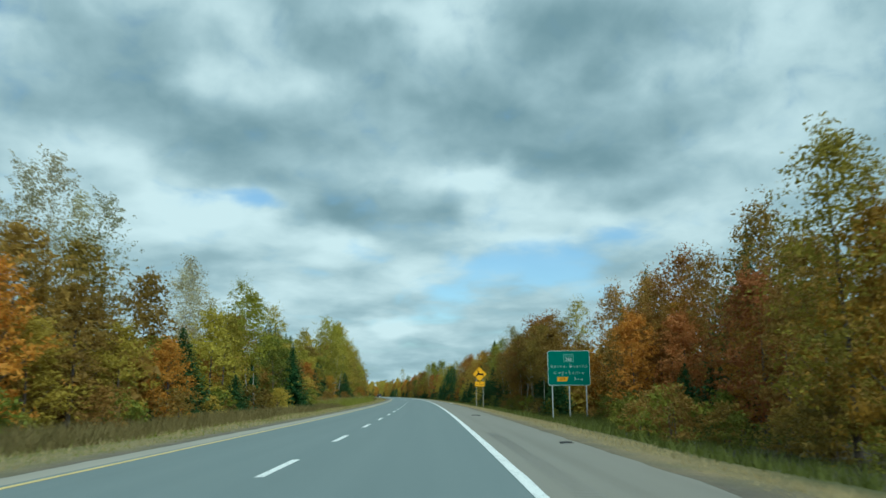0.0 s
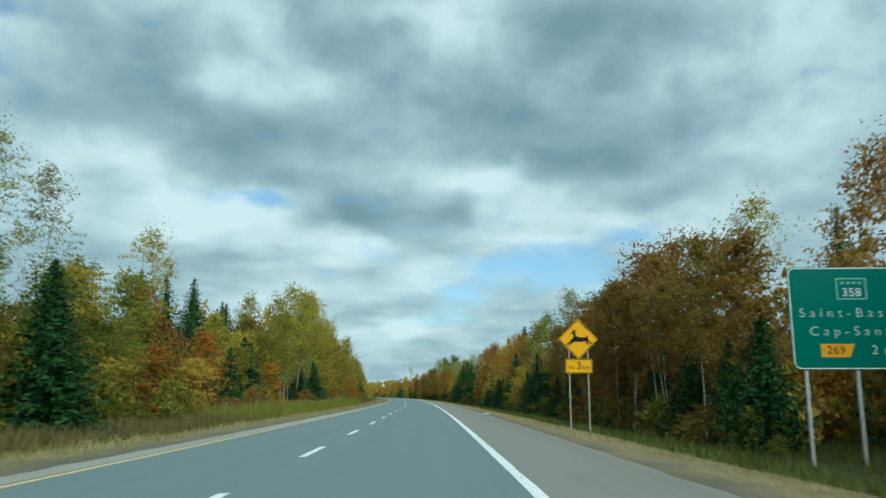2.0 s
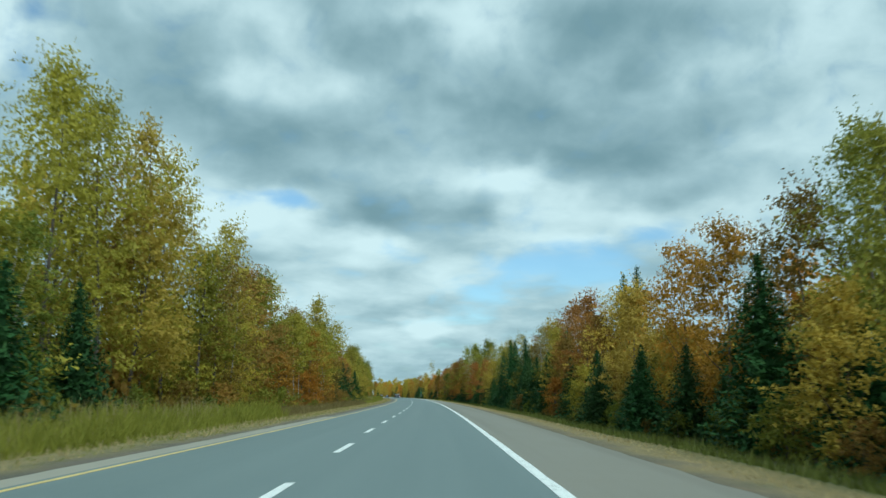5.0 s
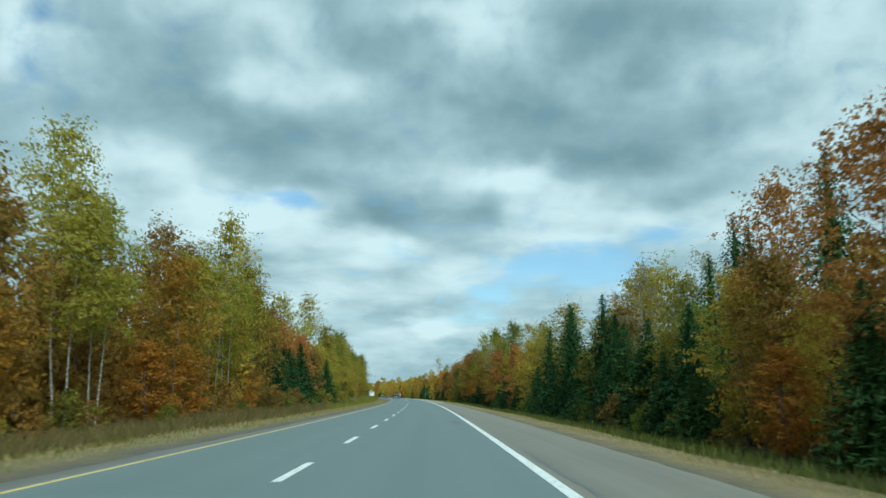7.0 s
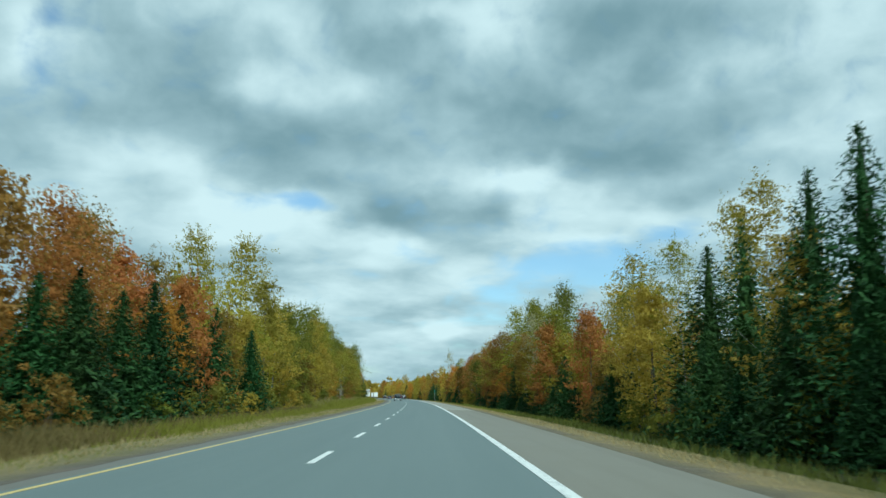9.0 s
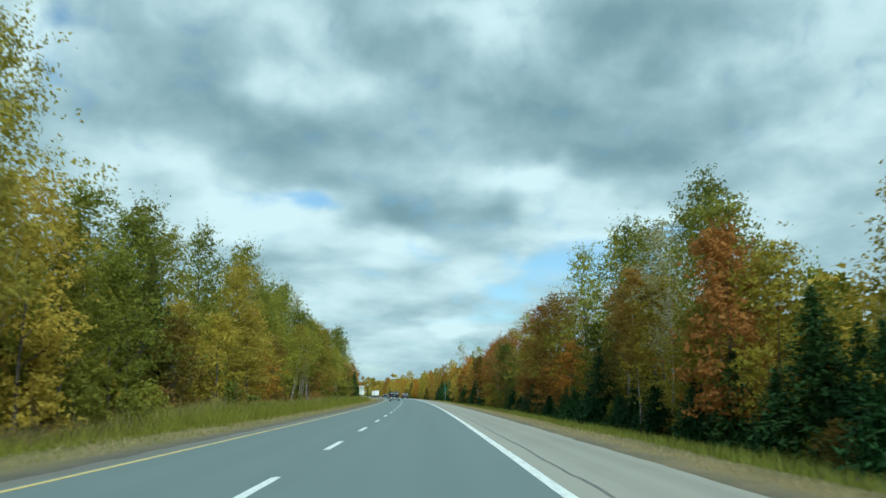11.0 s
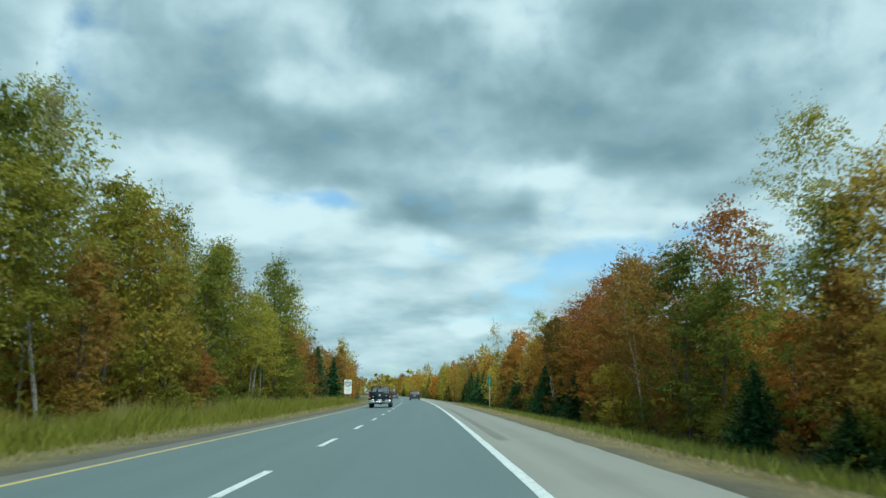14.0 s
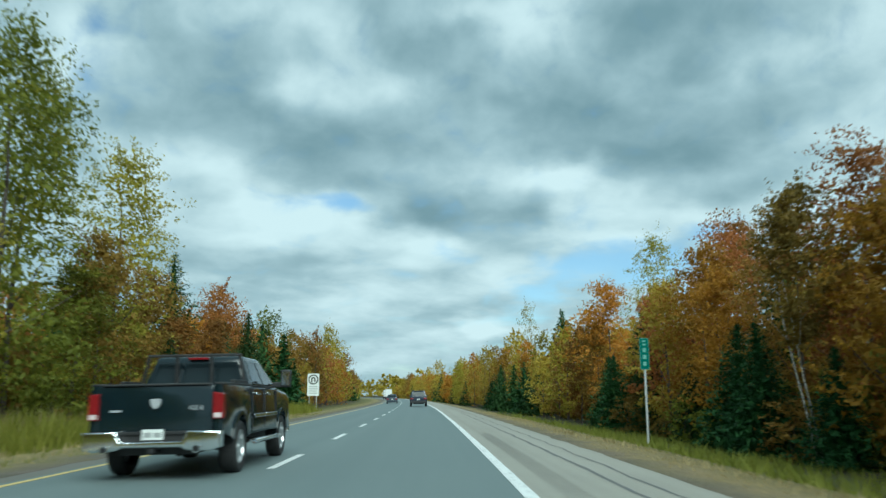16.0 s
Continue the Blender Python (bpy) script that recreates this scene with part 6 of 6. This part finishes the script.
def car(s, u, kind, paint_mat, label):
    """A saloon or an estate-like car seen from behind; its length runs along the road."""
    suv = kind == "suv"
    t = thing("suv" if suv else "sedan", label, "car", Matrix.Translation(road(s, u, deck(u))) @ pose(0, 0, 0, 0, -1.1, heading(s)))
    R = 0.36 if suv else 0.32
    hw, wb = (0.94, 2.75) if suv else (0.91, 2.75)
    lo, belt, roof = (0.36, 1.06, 1.72) if suv else (0.27, 0.93, 1.45)
    back = -0.90 if suv else -1.05
    front = wb + 0.90
    prof = [(back, lo + 0.12), (back - 0.03, lo + 0.45), (back + 0.02, belt), (wb + 0.15, belt), (front - 0.1, belt - 0.18), (front, lo + 0.35), (front - 0.03, lo)]
    prof += arc(wb, R, R + 0.06, 0, 180) + arc(0, R, R + 0.06, 0, 180)
    smooth(part("body", pinch(prism(prof, "x", -hw, hw, 0.06, 3), belt - 0.25, 0.10), paint_mat, t, "glossy painted body"), 50)
    gb = (back + 0.05, wb - 0.05) if suv else (back + 0.40, wb + 0.05)
    gt = (back + 0.28, wb - 0.75) if suv else (back + 1.05, wb - 0.95)
    z = belt - 0.01
    B = [(-hw * 0.93, gb[0], z), (hw * 0.93, gb[0], z), (hw * 0.93, gb[1], z), (-hw * 0.93, gb[1], z)]
    T = [(-hw * 0.74, gt[0], roof), (hw * 0.74, gt[0], roof), (hw * 0.74, gt[1], roof), (-hw * 0.74, gt[1], roof)]
    smooth(part("cabin", frustum(B, T, 0.07, 3), paint_mat, t, "painted roof and pillars"), 50)

    def on(i, j, a, b):
        """A point on the cabin's face between bottom corners i and j: a along, b up."""
        p, q = Vector(B[i]).lerp(Vector(B[j]), a), Vector(T[i]).lerp(Vector(T[j]), a)
        return p.lerp(q, b)
    part("rear_window", slab([on(0, 1, 0.09, 0.14), on(0, 1, 0.91, 0.14), on(0, 1, 0.90, 0.84), on(0, 1, 0.10, 0.84)], (0, -1, 0.3)), GLASS, t, "dark rear window")
    part("windscreen", slab([on(2, 3, 0.07, 0.1), on(2, 3, 0.93, 0.1), on(2, 3, 0.93, 0.88), on(2, 3, 0.07, 0.88)], (0, 1, 0.3)), GLASS, t)
    for i, j, sx in ((1, 2, 1), (3, 0, -1)):
        part("side_window", slab([on(i, j, 0.08, 0.1), on(i, j, 0.48, 0.1), on(i, j, 0.48, 0.86), on(i, j, 0.08, 0.86)], (sx, 0, 0.2)), GLASS, t)
        part("side_window", slab([on(i, j, 0.52, 0.1), on(i, j, 0.90, 0.1), on(i, j, 0.90, 0.86), on(i, j, 0.52, 0.86)], (sx, 0, 0.2)), GLASS, t)
        part("mirror", box(min(sx * 0.86, sx * 1.06), max(sx * 0.86, sx * 1.06), wb - 0.55, wb - 0.43, belt + 0.02, belt + 0.17, 0.03), BLACK, t)
        part("tail_light", box(min(sx * 0.55, sx * 0.89), max(sx * 0.55, sx * 0.89), back - 0.055, back + 0.1, belt - 0.27, belt - 0.10, 0.02), RED_LENS, t, "red tail light")
        part("headlight", box(min(sx * 0.5, sx * 0.86), max(sx * 0.5, sx * 0.86), front - 0.15, front + 0.01, lo + 0.34, lo + 0.46, 0.02), CLEAR_LENS, t)
        for y in (0.0, wb):
            wheel(t, sx * (hw - 0.11), y, R, 0.21, sx, R * 0.66)
    part("rear_bumper", box(-hw * 0.97, hw * 0.97, back - 0.09, back + 0.10, lo + 0.02, lo + 0.27, 0.05, 3), BLACK if suv else paint_mat, t, "rear bumper")
    plate = part("number_plate", box(-0.155, 0.155, back - 0.06, back - 0.04, lo + 0.36, lo + 0.50), SIGN_WHITE, t, "white number plate")
    part("plate_bar", box(-0.11, 0.11, back - 0.064, back - 0.059, lo + 0.40, lo + 0.46), SIGN_BACK, plate)
    part("underbody", box(-0.6, 0.6, back + 0.1, front - 0.2, lo - 0.08, lo + 0.15), BLACK, t)
    if suv:
        for sx in (-1, 1):
            part("roof_rail", tube([(sx * 0.66, gt[0] + 0.05, roof - 0.02), (sx * 0.66, gt[0] + 0.2, roof + 0.05), (sx * 0.66, gt[1] - 0.2, roof + 0.05), (sx * 0.66, gt[1], roof - 0.02)], [0.018] * 4, 6), CHROME, t)
        part("spoiler", box(-0.66, 0.66, gt[0] - 0.14, gt[0] + 0.05, roof - 0.06, roof - 0.02, 0.015), paint_mat, t)


def box_truck(s, u, turn):
    t = thing("box_truck", "white box truck far ahead on the road", "truck", Matrix.Translation(road(s, u, deck(u))) @ pose(0, 0, 0, 0, -1.1, heading(s) + turn))
    part("cargo_box", box(-1.25, 1.25, 0.0, 7.0, 1.05, 3.7, 0.04), PAINT_WHITE, t, "white cargo box")
    for sx in (-1, 1):
        part("rear_door", box(min(sx * 0.02, sx * 1.18), max(sx * 0.02, sx * 1.18), -0.03, 0.0, 1.15, 3.6, 0.01), PAINT_WHITE, t)
        part("tail_light", box(min(sx * 0.9, sx * 1.2), max(sx * 0.9, sx * 1.2), 0.0, 0.08, 0.80, 0.95, 0.01), RED_LENS, t)
        for y in (1.2, 2.3, 8.2):
            wheel(t, sx * 1.05, y, 0.48, 0.30, sx, 0.28)
    part("cab", prism([(7.2, 0.7), (7.2, 2.7), (8.3, 2.75), (8.8, 1.8), (9.1, 1.5), (9.1, 0.6)], "x", -1.1, 1.1, 0.06), PAINT_WHITE, t)
    part("chassis", box(-0.5, 0.5, 0.2, 8.9, 0.6, 1.05), BLACK, t)
    part("underride_bar", box(-1.15, 1.15, 0.02, 0.12, 0.50, 0.62, 0.01), BLACK, t)


pickup(488.35, -1.375, 0.0)
car(563.0, 2.3, "suv", PAINT_BLUE, "dark blue compact suv with silver roof rails")
car(607.0, -1.5, "sedan", PAINT_GREY, "dark grey sedan driving ahead in the passing lane")
car(668.0, -1.7, "suv", PAINT_BLACK, "black suv far ahead in the passing lane")
box_truck(770.0, -1.9, 0.0)
box_truck(800.0, -1.9, 0.5)


def scrap(name, s, u, size, material, label):
    """A torn, curled piece lying on the shoulder."""
    bm = bmesh.new()
    n = 7
    top = []
    for i in range(n):
        f = i / (n - 1)
        for k in (-1, 1):
            w = size * 0.22 * (0.6 + 0.5 * noise.noise(Vector((f * 3, k * 2.0, s))))
            top.append(bm.verts.new((size * (f - 0.5), k * w, 0.01 + size * 0.03 * math.sin(math.pi * f) + 0.02 * (k > 0))))
    for i in range(n - 1):
        bm.faces.new((top[2 * i], top[2 * i + 1], top[2 * i + 3], top[2 * i + 2]))
    r = bmesh.ops.extrude_face_region(bm, geom=bm.faces[:])
    for v in r["geom"]:
        if isinstance(v, bmesh.types.BMVert):
            v.co.z += 0.018
    bmesh.ops.recalc_face_normals(bm, faces=bm.faces[:])
    ob = part(name, bm, material, None)
    z = deck(u) if u < 6.1 else land(u) + bumps(s, u)
    ob.matrix_basis = Matrix.Translation(road(s, u, z - 0.002)) @ pose(0, 0, 0, 0, 0, random.uniform(-30, 30))
    return tagged(ob, label, "litter")


scrap("tyre_scrap", 43.7, 5.05, 0.5, RUBBER, "torn black strip of tyre tread on the shoulder")
scrap("tyre_scrap", 19.0, 5.75, 0.35, RUBBER, "small curled piece of black rubber on the shoulder")
scrap("paper_scrap", 113.5, 6.5, 0.40, SIGN_WHITE, "crumpled pale piece of litter on the gravel edge")
